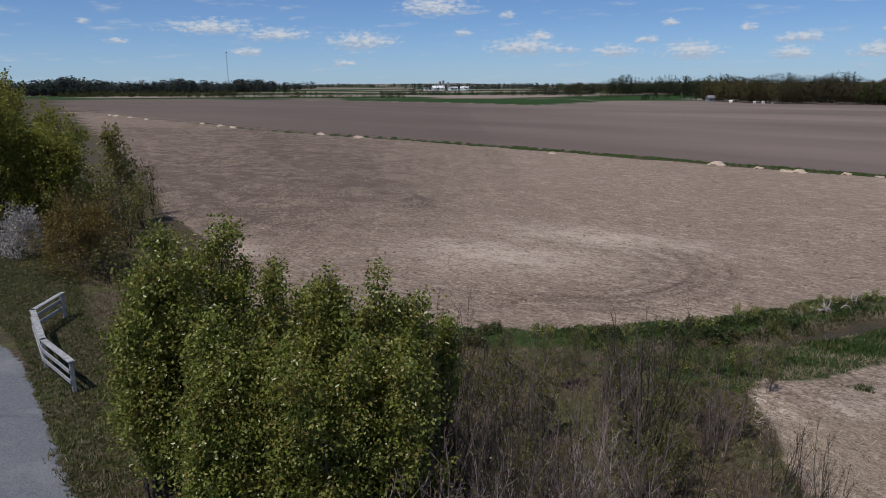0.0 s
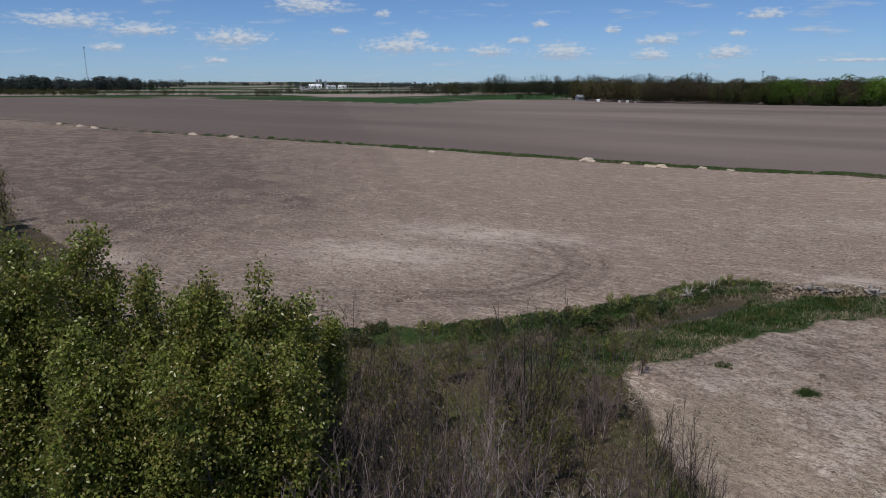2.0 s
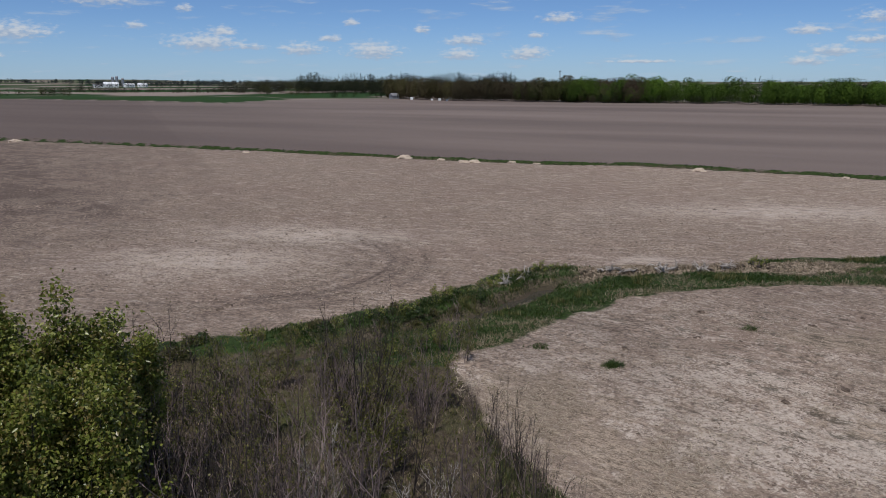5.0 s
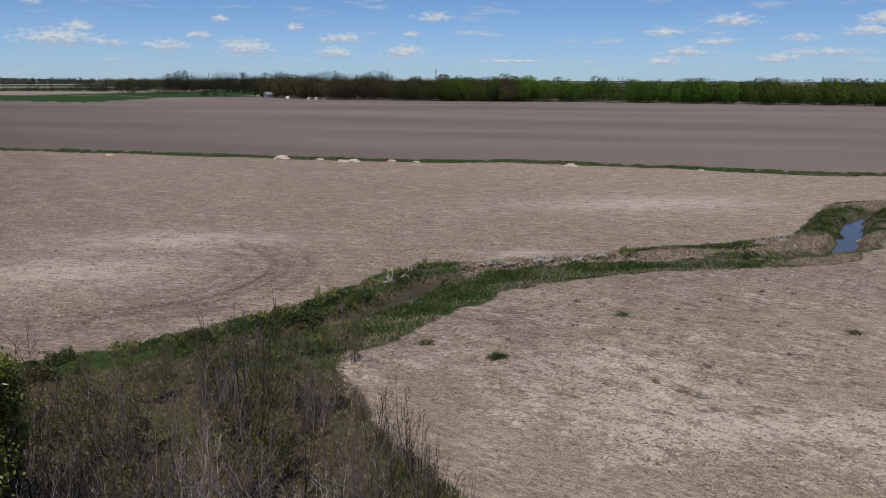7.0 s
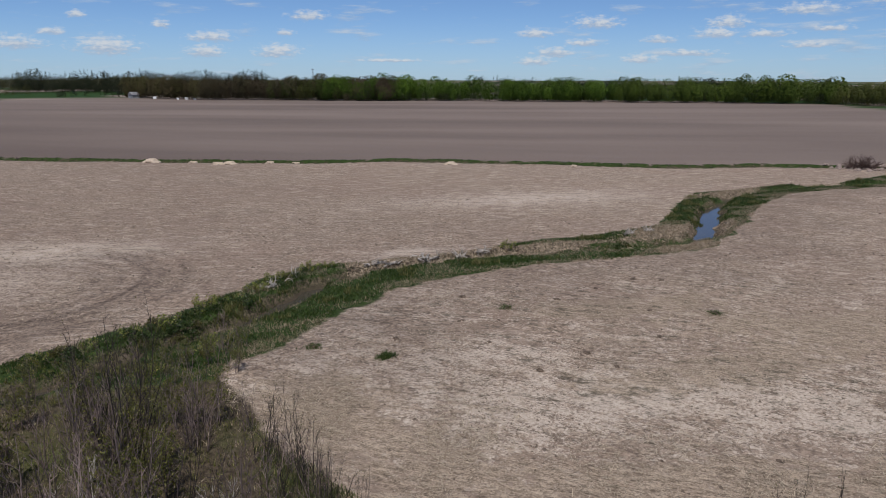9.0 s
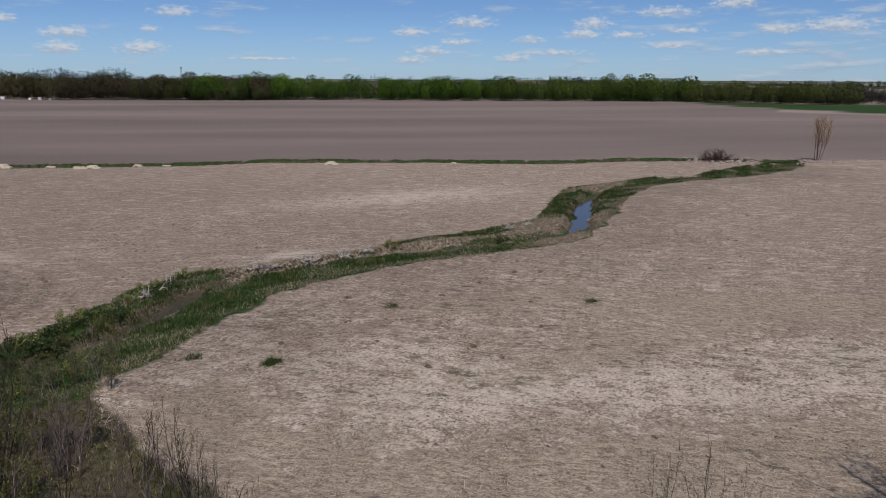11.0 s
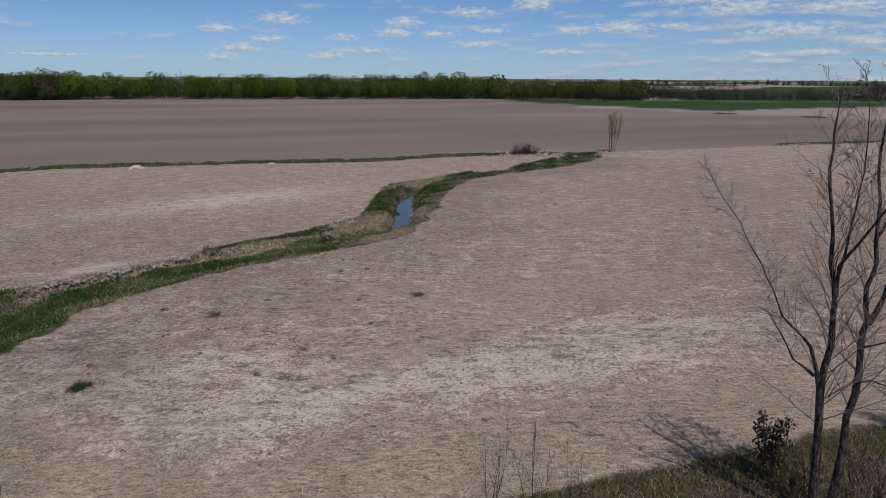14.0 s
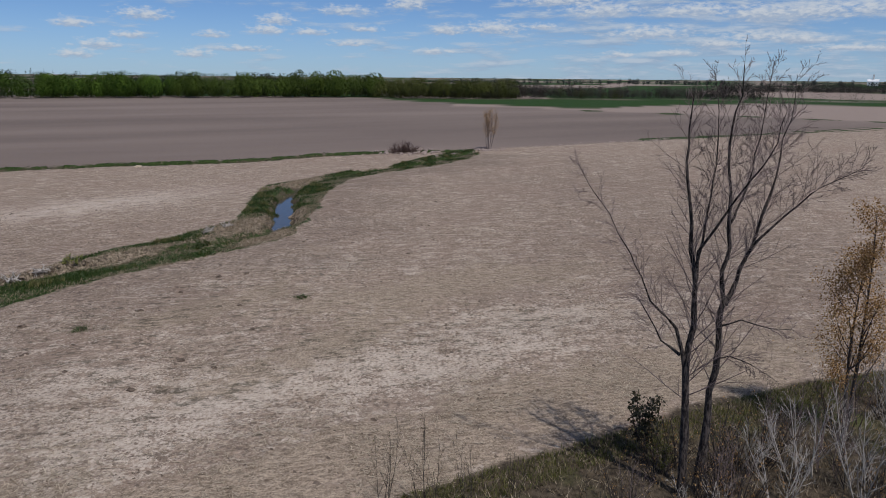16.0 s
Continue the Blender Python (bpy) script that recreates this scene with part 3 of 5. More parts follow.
        dark = dark + 0.9 * q * np.exp(-(d / w) ** 2)
    d, k = away(px, py, DITCH)
    edge = np.interp(px, [p[0] for p in DITCH] + [108, 330], [p[1] for p in DITCH] + [18.5, -220])
    far = step(py - edge, 0, 2)
    dark = dark + far * 0.55 * (1 - step(px, -60, 130))
    turn = np.degrees(np.arctan2(-px, py))
    dist = np.hypot(px, py)
    start = np.interp(turn, [-110, -100, -97, -93, -89.4, -86.8, -82.4, -78, -73.5, -72, -20, -12, -7.4, 3.8, 16.7, 28, 60], [362, 354, 328, 301, 270, 270, 285, 303, 332, 380, 450, 430, 372, 480, 630, 1100, 1500])
    bound = np.interp(turn, [-130, -100, -91, -82, -74, -72, -12, -10, 60], [412, 408, 372, 358, 352, 440, 440, 500, 900])
    green = step(dist, start - 3, start + 3) * (1 - step(dist, bound, bound + 20)) * ((turn < 8) | (turn > 12))
    light = step(dist, bound, bound + 30)
    patch = np.sin(px * 0.011 + 1.0) * np.sin(py * 0.017 + 0.4) + 0.6 * np.sin(py * 0.023 + px * 0.004)
    green = np.maximum(green, light * step(patch, -0.25, -0.15))
    line = np.interp(py, [-300, -72, -38, 14, 36], [110, 213, 231, 252, 267])
    light = np.maximum(light, step(px - line, 0, 3) * (1 - green) * (turn < -78))
    track = np.exp(-((dist - start) / 2.5) ** 2) * ((turn > -16) & (turn < 12))
    light, green = np.maximum(light, 0.8 * track), green * (1 - track)
    d, k = away(px, py, [(252, 14), (231, -38), (213, -73), (110, -300)])
    grass = np.maximum(grass, np.clip(1.4 - d / 1.6, 0, 1))
    gravel = 1 - step(trail_gap(px, py), TRAIL_HALF - 0.35, TRAIL_HALF + 0.45)
    straw = sum(blob(px, py, *b) for b in ((12.5, 20, 3.0, 2.2, 80), (12, 15, 4, 2.5, 90), (16, 8, 6, 2.5, -45), (22, 2, 8, 2.5, -45), (29, -6, 8, 3, -45), (26, 11, 7, 2, -30), (36, 8, 12, 3, -50), (30, 18, 5, 1.5, -30)))
    crust = sum(blob(px, py, *b) for b in ((17.5, 14.5, 4.5, 2.6, -20), (23, 10.5, 6, 2.4, -35), (27, 4, 7, 2.0, -45), (14.5, 22.8, 2.6, 1.2, 10), (20, 18.5, 3.5, 1.4, -30), (33, 2, 6, 1.4, -60), (25, 34.6, 4, 1.0, -25)))
    south = (py < np.interp(px, [p[0] for p in SOUTH_BANK], [p[1] for p in SOUTH_BANK])) | (px > 104)
    crust = 0.55 * crust + np.where(south, 0.36 - 0.2 * step(np.hypot(px - 15, py - 10), 14, 50), 0.0)
    speck = sum(blob(px, py, *b) for b in ((22, 14, 9, 5, -35), (27, 19, 8, 4, -30), (30, 4, 9, 4, -45), (24, 23, 9, 2.5, -20), (35, 16, 7, 3, -30)))
    lush = np.clip(0.82 - 0.75 * bare_bank(px, py), 0, 1)
    tint(me, "zone_soil", np.stack([np.clip(straw, 0, 1), np.clip(crust, 0, 1), np.clip(speck, 0, 1), lush], 1))
    tint(me, "zone_side", np.stack([south * 1.0, np.clip(tracks, 0, 1), np.zeros(px.shape), np.ones(px.shape)], 1))
    tint(me, "zone_near", np.stack([grass, verge, np.clip(pale, 0, 1), np.clip(dark, 0, 1)], 1))
    tint(me, "zone_far", np.stack([far, green, gravel, light], 1))
    me.materials.append(GROUND)
    tagged(new("ground", me), "bare brown farm fields with a grassy creek and a gravel trail", "ground", kind="structure")


def build_water():
    """The creek's water in its channel."""
    line = [Vector((*p, 0)) for p in CREEK[2:24]]
    verts, faces = [], []
    for i, p in enumerate(line):
        d = (line[min(i + 1, len(line) - 1)] - line[max(i - 1, 0)]).normalized()
        side = Vector((-d.y, d.x, 0)) * 2.2
        for s in (-1, 1):
            verts.append((p.x + s * side.x, p.y + s * side.y, -0.62))
        if i:
            a = 2 * i
            faces.append((a - 2, a - 1, a + 1, a))
    me = mesh_of("water", verts, faces)
    me.materials.append(WATER)
    tagged(new("water", me), "still shallow creek water between grassy banks", "water", kind="structure")


build_ground()
build_water()


# ---- generators ----
def part(name, me, mat, parent=None, label=""):
    ob = new(name, me)
    if mat is not None and not me.materials:
        me.materials.append(mat)
    ob.parent = parent
    if label:
        ob["label"] = label
    return ob


def empty(name, x, y, z=None, turn=0.0, size=1.0):
    ob = new(name)
    ob.empty_display_size = 0.2
    ob.matrix_basis = pose(x, y, float(land(x, y)) if z is None else z, 0, 0, turn) @ Matrix.Scale(size, 4)
    return ob


class Wood:
    """Collects tapered limbs, and the places of their twigs."""

    def __init__(self, seed):
        self.rng = random.Random(seed)
        self.verts, self.faces, self.tips = [], [], []

    def limb(self, points, radii, sides=4):
        base = len(self.verts)
        for i, p in enumerate(points):
            d = (points[min(i + 1, len(points) - 1)] - points[max(i - 1, 0)]).normalized()
            u = d.orthogonal().normalized()
            w = d.cross(u)
            for k in range(sides):
                a = 2 * math.pi * k / sides
                self.verts.append(p + (u * math.cos(a) + w * math.sin(a)) * radii[i])
            if i:
                for k in range(sides):
                    m = (k + 1) % sides
                    q = base + (i - 1) * sides
                    self.faces.append((q + k, q + m, q + sides + m, q + sides + k))

    def grow(self, start, way, length, radius, levels, children, spread, lift=0.0, wander=0.16, first=0.2, shrink=(0.45, 0.7), thin=0.55, sides=4, end=0.25, slim=0.0045):
        """A limb that wanders, with smaller ones along it."""
        rng = self.rng
        n = 5 if levels else 3
        points, radii, d, p = [start.copy()], [radius], way.normalized(), start.copy()
        for i in range(n):
            d = (d + Vector((rng.gauss(0, wander), rng.gauss(0, wander), rng.gauss(0, wander) + lift))).normalized()
            p = p + d * (length / n)
            points.append(p.copy())
            radii.append(radius * (1 - (1 - end) * (i + 1) / n))
        self.limb(points, radii, sides if levels else 3)
        if not levels:
            self.tips += [points[-1], points[-2], points[-2].lerp(points[-1], 0.5)]
            return points
        count = children[0]
        for c in range(count):
            t = first + (0.97 - first) * (c + rng.random() * 0.8) / count
            i = min(int(t * n), n - 1)
            q = points[i].lerp(points[i + 1], t * n - i)
            axis = (points[i + 1] - points[i]).normalized()
            turn = rng.uniform(0, 2 * math.pi)
            u = axis.orthogonal().normalized()
            side = u * math.cos(turn) + axis.cross(u) * math.sin(turn)
            a = radians(rng.uniform(*spread))
            new_way = axis * math.cos(a) + side * math.sin(a)
            self.grow(q, new_way, length * rng.uniform(*shrink) * (1 - 0.45 * t), max(radii[i] * thin, slim), levels - 1, children[1:] or children, spread, lift, wander, 0.15, shrink, thin, sides, end, slim)
        return points

    def mesh(self, name):
        return smooth(mesh_of(name, [tuple(v) for v in self.verts], self.faces))


def leaves(name, places, size, seed, droop=0.3, long=1.4):
    """Small pointed leaves, each of two folded halves, at the places."""
    rng = np.random.default_rng(seed)
    p = np.asarray(places, np.float32)
    n = len(p)
    a = rng.normal(size=(n, 3))
    a[:, 2] -= droop
    a /= np.linalg.norm(a, axis=1)[:, None]
    b = np.cross(a, rng.normal(size=(n, 3)))
    b /= np.linalg.norm(b, axis=1)[:, None]
    c = np.cross(a, b)
    s = size * rng.uniform(0.6, 1.3, (n, 1))
    tip, mid = p + a * s * long, p + a * s * long * 0.45
    verts = np.stack([p, mid + b * s * 0.5 + c * s * 0.12, tip, mid - b * s * 0.5 + c * s * 0.12], 1).reshape(-1, 3)
    i = np.arange(n)[:, None] * 4
    faces = np.concatenate([i + [0, 1, 2], i + [0, 2, 3]])
    return mesh_of(name, verts, faces)


def around(places, count, spread, seed):
    rng = np.random.default_rng(seed)
    p = np.array([tuple(v) for v in places], np.float32)
    return p[rng.integers(0, len(p), count)] + rng.normal(0, spread, (count, 3))


def blades(name, px, py, height, seed, lean=0.35, width=0.02, count=4):
    """Tufts of upright blades on the ground."""
    rng = np.random.default_rng(seed)
    px, py = np.repeat(px, count), np.repeat(py, count)
    n = len(px)
    px, py = px + rng.normal(0, 0.06, n), py + rng.normal(0, 0.06, n)
    z = land(px, py)
    h = height * rng.uniform(0.5, 1.3, n)
    a = rng.uniform(0, 2 * np.pi, n)
    w = width * rng.uniform(0.7, 1.4, n)
    l = h * rng.normal(0, lean, n)
    m = rng.uniform(0, 2 * np.pi, n)
    v = np.stack([np.stack([px - w * np.cos(a), py - w * np.sin(a), z - 0.02], 1),
                  np.stack([px + w * np.cos(a), py + w * np.sin(a), z - 0.02], 1),
                  np.stack([px + l * np.cos(m), py + l * np.sin(m), z + h], 1)], 1).reshape(-1, 3)
    return mesh_of(name, v, np.arange(3 * n).reshape(-1, 3))


def scatter(seed, count, poly, low=0.0):
    """Random places in a polygon of the plan."""
    rng = np.random.default_rng(seed)
    q = np.array(poly)
    lo, hi = q.min(0), q.max(0)
    x, y = np.empty(0), np.empty(0)
    while len(x) < count:
        a, b = rng.uniform(lo[0], hi[0], count * 3), rng.uniform(lo[1], hi[1], count * 3)
        ok = inside(a, b, list(poly))
        x, y = np.append(x, a[ok]), np.append(y, b[ok])
    return x[:count], y[:count]


def lump(name, seed, rx, ry, rz, rough=0.25, detail=2):
    """An uneven heap or stone that sits on the ground."""
    bm = bmesh.new()
    bmesh.ops.create_icosphere(bm, subdivisions=detail, radius=1)
    off = Vector((seed * 3.7, seed * 1.9, seed))
    for v in bm.verts:
        k = 1 + rough * (noise.noise(v.co * 1.7 + off) + 0.5 * noise.noise(v.co * 4 + off))
        v.co = Vector((v.co.x * rx * k, v.co.y * ry * k, max(v.co.z, -0.25) * rz * k))
    me = bpy.data.meshes.new(name)
    bm.to_mesh(me)
    bm.free()
    return me


def box(name, sx, sy, sz, bevel=0.0, at=(0, 0, 0)):
    bm = bmesh.new()
    bmesh.ops.create_cube(bm, size=1)
    bmesh.ops.scale(bm, vec=(sx, sy, sz), verts=bm.verts)
    if bevel:
        bmesh.ops.bevel(bm, geom=bm.edges[:], offset=bevel, segments=2, affect="EDGES")
    bmesh.ops.translate(bm, vec=at, verts=bm.verts)
    me = bpy.data.meshes.new(name)
    bm.to_mesh(me)
    bm.free()
    return me


def far_stand(name, px, py, heights, widths, colours, seed, faces_each=60, spiky=None, coarse=1.0):
    """Distant trees: each an uneven crown of many small leaf clumps."""
    rng = np.random.default_rng(seed)
    n = len(px)
    z0 = land(px, py)
    k = faces_each
    t = np.repeat(np.arange(n), k)
    up = rng.beta(1.6, 1.25, n * k)
    ang = rng.uniform(0, 2 * np.pi, n * k)
    spiky = np.zeros(n) if spiky is None else spiky
    prof_round = np.sqrt(np.clip(1 - (2 * up - 0.95) ** 2 * 0.85, 0.05, 1))
    prof = np.where(spiky[t] > 0.5, 1.05 - up, prof_round)
    lob = 1 + 0.3 * np.sin(3 * ang + t * 1.7) * np.sin(5 * up + t)
    r = widths[t] * prof * lob * np.sqrt(rng.uniform(0.5, 1, n * k))
    c = np.stack([px[t] + r * np.cos(ang), py[t] + r * np.sin(ang), z0[t] + heights[t] * (0.04 + 0.96 * up)], 1)
    s = (widths[t] * coarse * rng.uniform(0.035, 0.09, n * k))[:, None]
    # clumps face outwards from the crown, unevenly
    d = np.stack([r * np.cos(ang), r * np.sin(ang), heights[t] * (up - 0.35) * 0.6], 1)
    d = d / (np.linalg.norm(d, axis=1)[:, None] + 0.01)
    soft = d + rng.normal(0, 0.14, (n * k, 3)) + (0, 0, 0.25)
    d = soft + rng.normal(0, 0.3, (n * k, 3))
    d /= np.linalg.norm(d, axis=1)[:, None]
    soft /= np.linalg.norm(soft, axis=1)[:, None]
    a = np.cross(d, rng.normal(size=(n * k, 3)))
    a /= np.linalg.norm(a, axis=1)[:, None]
    b = np.cross(d, a)
    v = np.stack([c - a * s - b * s * 0.6, c + a * s - b * s * 0.6, c + b * s * 1.2], 1).reshape(-1, 3)
    me = mesh_of(name, v, np.arange(3 * n * k).reshape(-1, 3))
    tint(me, "stand", np.repeat(np.concatenate([colours[t], np.ones((n * k, 1))], 1), 3, 0))
    smooth(me)
    me.normals_split_custom_set_from_vertices(np.repeat(soft, 3, 0).astype(np.float32))
    me.materials.append(WOODS)
    return new(name, me)


# ---- far woods, each stand one mass ----
def polar(turn, dist):
    return -math.sin(radians(turn)) * dist, math.cos(radians(turn)) * dist


def wood_edge(name, label, spans, seed, density=1.0, spike=0.0, faces_each=60, coarse=1.0, girth=(0.2, 0.42)):
    """spans: (turn from, turn to, distance from, to, depth, height, colour a, colour b)."""
    rng = np.random.default_rng(seed)
    rows = []
    for t0, t1, d0, d1, depth, tall, ca, cb in spans:
        width = abs(t1 - t0) * math.pi / 180 * (d0 + d1) / 2
        for i in range(int(width * density * max(1, depth / 14))):
            u, q = rng.random(), rng.random() ** 1.4
            x, y = polar(t0 + (t1 - t0) * u, d0 + (d1 - d0) * u + depth * q)
            m = min(1.0, max(0.0, rng.random() * 0.7 + 0.3 * (0.5 + 0.5 * math.sin(x * 0.09 + y * 0.05))))
            shade = rng.uniform(0.6, 1.1)
            swell = 1 + 0.12 * math.sin(x * 0.045 + y * 0.03 + 1.3 * math.sin(y * 0.021)) + 0.09 * math.sin(x * 0.13 - y * 0.08)
            rows.append((x, y, tall * swell * rng.uniform(0.62, 1.10), *[shade * (ca[j] + (cb[j] - ca[j]) * m) for j in range(3)]))
    a = np.array(rows)
    sp = (rng.random(len(a)) < spike).astype(float)
    w = np.where(sp > 0, a[:, 2] * 0.2, a[:, 2] * rng.uniform(*girth, len(a)))
    ob = far_stand(name, a[:, 0], a[:, 1], a[:, 2], w, a[:, 3:6], seed, faces_each, sp, coarse)
    return tagged(ob, label, "woods", kind="stuff")


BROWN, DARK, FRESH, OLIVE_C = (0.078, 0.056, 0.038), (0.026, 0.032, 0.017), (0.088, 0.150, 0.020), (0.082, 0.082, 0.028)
# aerial haze put into the foliage colour of the farthest trees
PAINTED_HAZE, PAINTED_HAZE_DIM = (0.060, 0.072, 0.070), (0.040, 0.050, 0.046)
wood_edge("far_woods", "mixed spring woods along the far field edge, brown and bright green", [
    (-19.8, -25, 445, 392, 26, 11.3, OLIVE_C, BROWN), (-25, -40, 392, 364, 26, 10.8, BROWN, (0.060, 0.058, 0.030)), (-30, -37, 380, 368, 20, 10.6, OLIVE_C, (0.05, 0.07, 0.018)),
    (-34, -57, 370, 358, 26, 11.2, FRESH, (0.040, 0.072, 0.014)), (-57, -72, 358, 375, 26, 10.8, (0.100, 0.150, 0.024), (0.050, 0.072, 0.018)),
    (-71.5, -83, 362, 362, 40, 8.2, (0.100, 0.112, 0.030), (0.056, 0.066, 0.022))], 11, 0.62, 0.03, 640, 1.12, (0.26, 0.46))
# brush at the foot, plus dark rows whose colour stands in for shade within
wood_edge("woods_undergrowth", "dark brush at the foot of the far woods, with added rows coloured as shade behind", [
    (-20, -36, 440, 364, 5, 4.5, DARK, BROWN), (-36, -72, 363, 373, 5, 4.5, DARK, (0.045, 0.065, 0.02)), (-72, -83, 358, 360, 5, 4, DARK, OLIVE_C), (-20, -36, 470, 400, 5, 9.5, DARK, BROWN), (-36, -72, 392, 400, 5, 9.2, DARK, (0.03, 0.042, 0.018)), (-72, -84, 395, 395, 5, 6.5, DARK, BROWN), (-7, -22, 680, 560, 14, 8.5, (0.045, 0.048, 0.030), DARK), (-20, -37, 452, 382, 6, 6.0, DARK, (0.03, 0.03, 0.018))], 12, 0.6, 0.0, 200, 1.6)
wood_edge("conifer_woods", "dark spiky conifers standing behind the leafy woods", [
    (-13, -30, 640, 560, 60, 14, DARK, (0.038, 0.046, 0.026)), (-45, -62, 470, 440, 30, 10.8, DARK, DARK), (-60, -72, 420, 430, 30, 10.6, (0.022, 0.028, 0.018), DARK), (-72, -84, 425, 430, 30, 9.0, (0.022, 0.028, 0.018), DARK)], 13, 0.7, 0.8, 150, 1.5)
wood_edge("bare_woods", "grey-brown leafless woods beyond the green field", [
    (-81, -101, 362, 412, 36, 7.5, (0.078, 0.064, 0.058), (0.055, 0.050, 0.044)), (-80, -101, 358, 408, 4, 4.6, (0.040, 0.036, 0.032), (0.055, 0.050, 0.044)), (-81, -101, 396, 440, 4, 6.2, (0.050, 0.044, 0.040), (0.042, 0.038, 0.034)), (-86, -92, 362, 376, 14, 6.2, OLIVE_C, DARK),
    (-98, -130, 620, 800, 60, 7.0, (0.045, 0.043, 0.038), (0.032, 0.036, 0.029)), (-98, -130, 610, 790, 8, 4.5, (0.035, 0.034, 0.030), (0.032, 0.036, 0.029))], 14, 0.75, 0.05, 130, 1.5)
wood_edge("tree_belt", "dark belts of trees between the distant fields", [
    (60, 27, 1100, 1050, 120, 22, PAINTED_HAZE, PAINTED_HAZE_DIM), (29, 19, 1050, 1150, 140, 19.5, PAINTED_HAZE, PAINTED_HAZE_DIM), (20, 10, 1200, 1500, 100, 14.5, PAINTED_HAZE_DIM, PAINTED_HAZE), (10, -12, 1900, 1500, 80, 9, PAINTED_HAZE_DIM, PAINTED_HAZE),
    (-76, -130, 1100, 1400, 80, 8, PAINTED_HAZE_DIM, PAINTED_HAZE)], 15, 0.08, 0.05, 90, 2.9)
wood_edge("horizon_woods", "dark woods along the north-western horizon, haze put into their colour", [
    (32, 13, 1040, 1180, 90, 17.5, PAINTED_HAZE, PAINTED_HAZE_DIM), (32, 12, 1000, 1120, 14, 11, PAINTED_HAZE_DIM, DARK)], 19, 0.3, 0.03, 70, 3.0)
wood_edge("olive_woods", "pale olive spring woods beyond the hedges", [
    (-9, -21, 900, 700, 60, 10.5, (0.095, 0.098, 0.048), (0.065, 0.066, 0.042))], 18, 0.5, 0.0, 200, 1.5)
wood_edge("evergreen_clump", "dark clump of evergreens on the distant pale field", [
    (-103.5, -112, 385, 390, 8, 6.8, (0.018, 0.024, 0.014), DARK), (-101.2, -101.5, 375, 376, 4, 5.0, (0.018, 0.024, 0.014), DARK)], 17, 0.6, 0.6, 90, 1.3)
wood_edge("hedgerow", "scattered bushes and hedges between distant green fields", [
    (16, 9, 640, 640, 40, 6.5, OLIVE_C, DARK), (9, 3, 600, 560, 40, 5.5, DARK, OLIVE_C), (5, -11, 720, 620, 90, 5, DARK, (0.06, 0.06, 0.038)), (-9, -14, 560, 500, 30, 7, OLIVE_C, DARK),
    (-15, -20, 470, 450, 12, 5, (0.022, 0.024, 0.016), DARK), (-15, -20, 468, 448, 6, 4.4, DARK, (0.03, 0.032, 0.022)), (2, -8, 1330, 1280, 60, 9, PAINTED_HAZE_DIM, PAINTED_HAZE), (28, 16, 900, 700, 200, 6, DARK, OLIVE_C), (3.2, -4.5, 1120, 1120, 10, 9, (0.06, 0.055, 0.045), PAINTED_HAZE_DIM)], 16, 0.26, 0.05, 110, 1.8)


# ---- leafy poplars by the trail ----
def leafy_tree(name, x, y, tall, wide, seed, leaf, count, label, size=0.075, low=0.12, bark=BARK, category="tree", stems=3, full=0.65, narrow=0.85, spire=0.62, nest_count=320):
    """A tree of several upright leaders, its leaves in clusters round them and on the twigs."""
    root = empty(name, x, y, turn=seed * 37 % 360)
    w = Wood(seed)
    rng = w.rng
    nests = []
    for s in range(stems):
        off = 0.0 if s == 0 else 0.34 * wide
        start = Vector((rng.gauss(0, 0.3 * off), rng.gauss(0, 0.3 * off), -0.1))
        top = tall * (1 if s == 0 else rng.uniform(0.8, 1.0))
        end = start + Vector((rng.gauss(0, off), rng.gauss(0, off), top))
        pts = w.grow(start, end - start, top * 0.92, 0.009 * tall + 0.008, 2, (int(7 + 0.9 * tall), 5), (24, 58), 0.08, 0.03, low, (wide / tall * 0.7, wide / tall * 1.25), 0.42, 4, 0.12)
        k = rng.uniform(0, 6)
        for c in range(int(nest_count / stems)):
            t = low + (1.0 - low) * rng.random() ** 0.65
            a = rng.uniform(0, 2 * math.pi)
            r = wide * narrow * (0.10 + min(1.0, 2.2 * (t - low) + 0.55) * (1.02 - t) ** spire) * math.sqrt(rng.uniform(0.15, 1)) * (1 + 0.4 * math.sin(2 * a + 9 * t + k))
            nests.append(start.lerp(pts[-1], t) + Vector((r * math.cos(a), r * math.sin(a), 0)))
    part("trunk", w.mesh("trunk"), bark, root)
    n = int(count * full)
    spots = np.concatenate([around(nests, n, 0.10 + 0.045 * wide, seed), around(w.tips, count - n, 0.14, seed + 500)])
    part("crown", leaves("crown", spots, size, seed, 0.5, 1.7), leaf, root)
    return tagged(root, label, category)


POPLAR = "young poplar in fresh green leaf beside the trail"
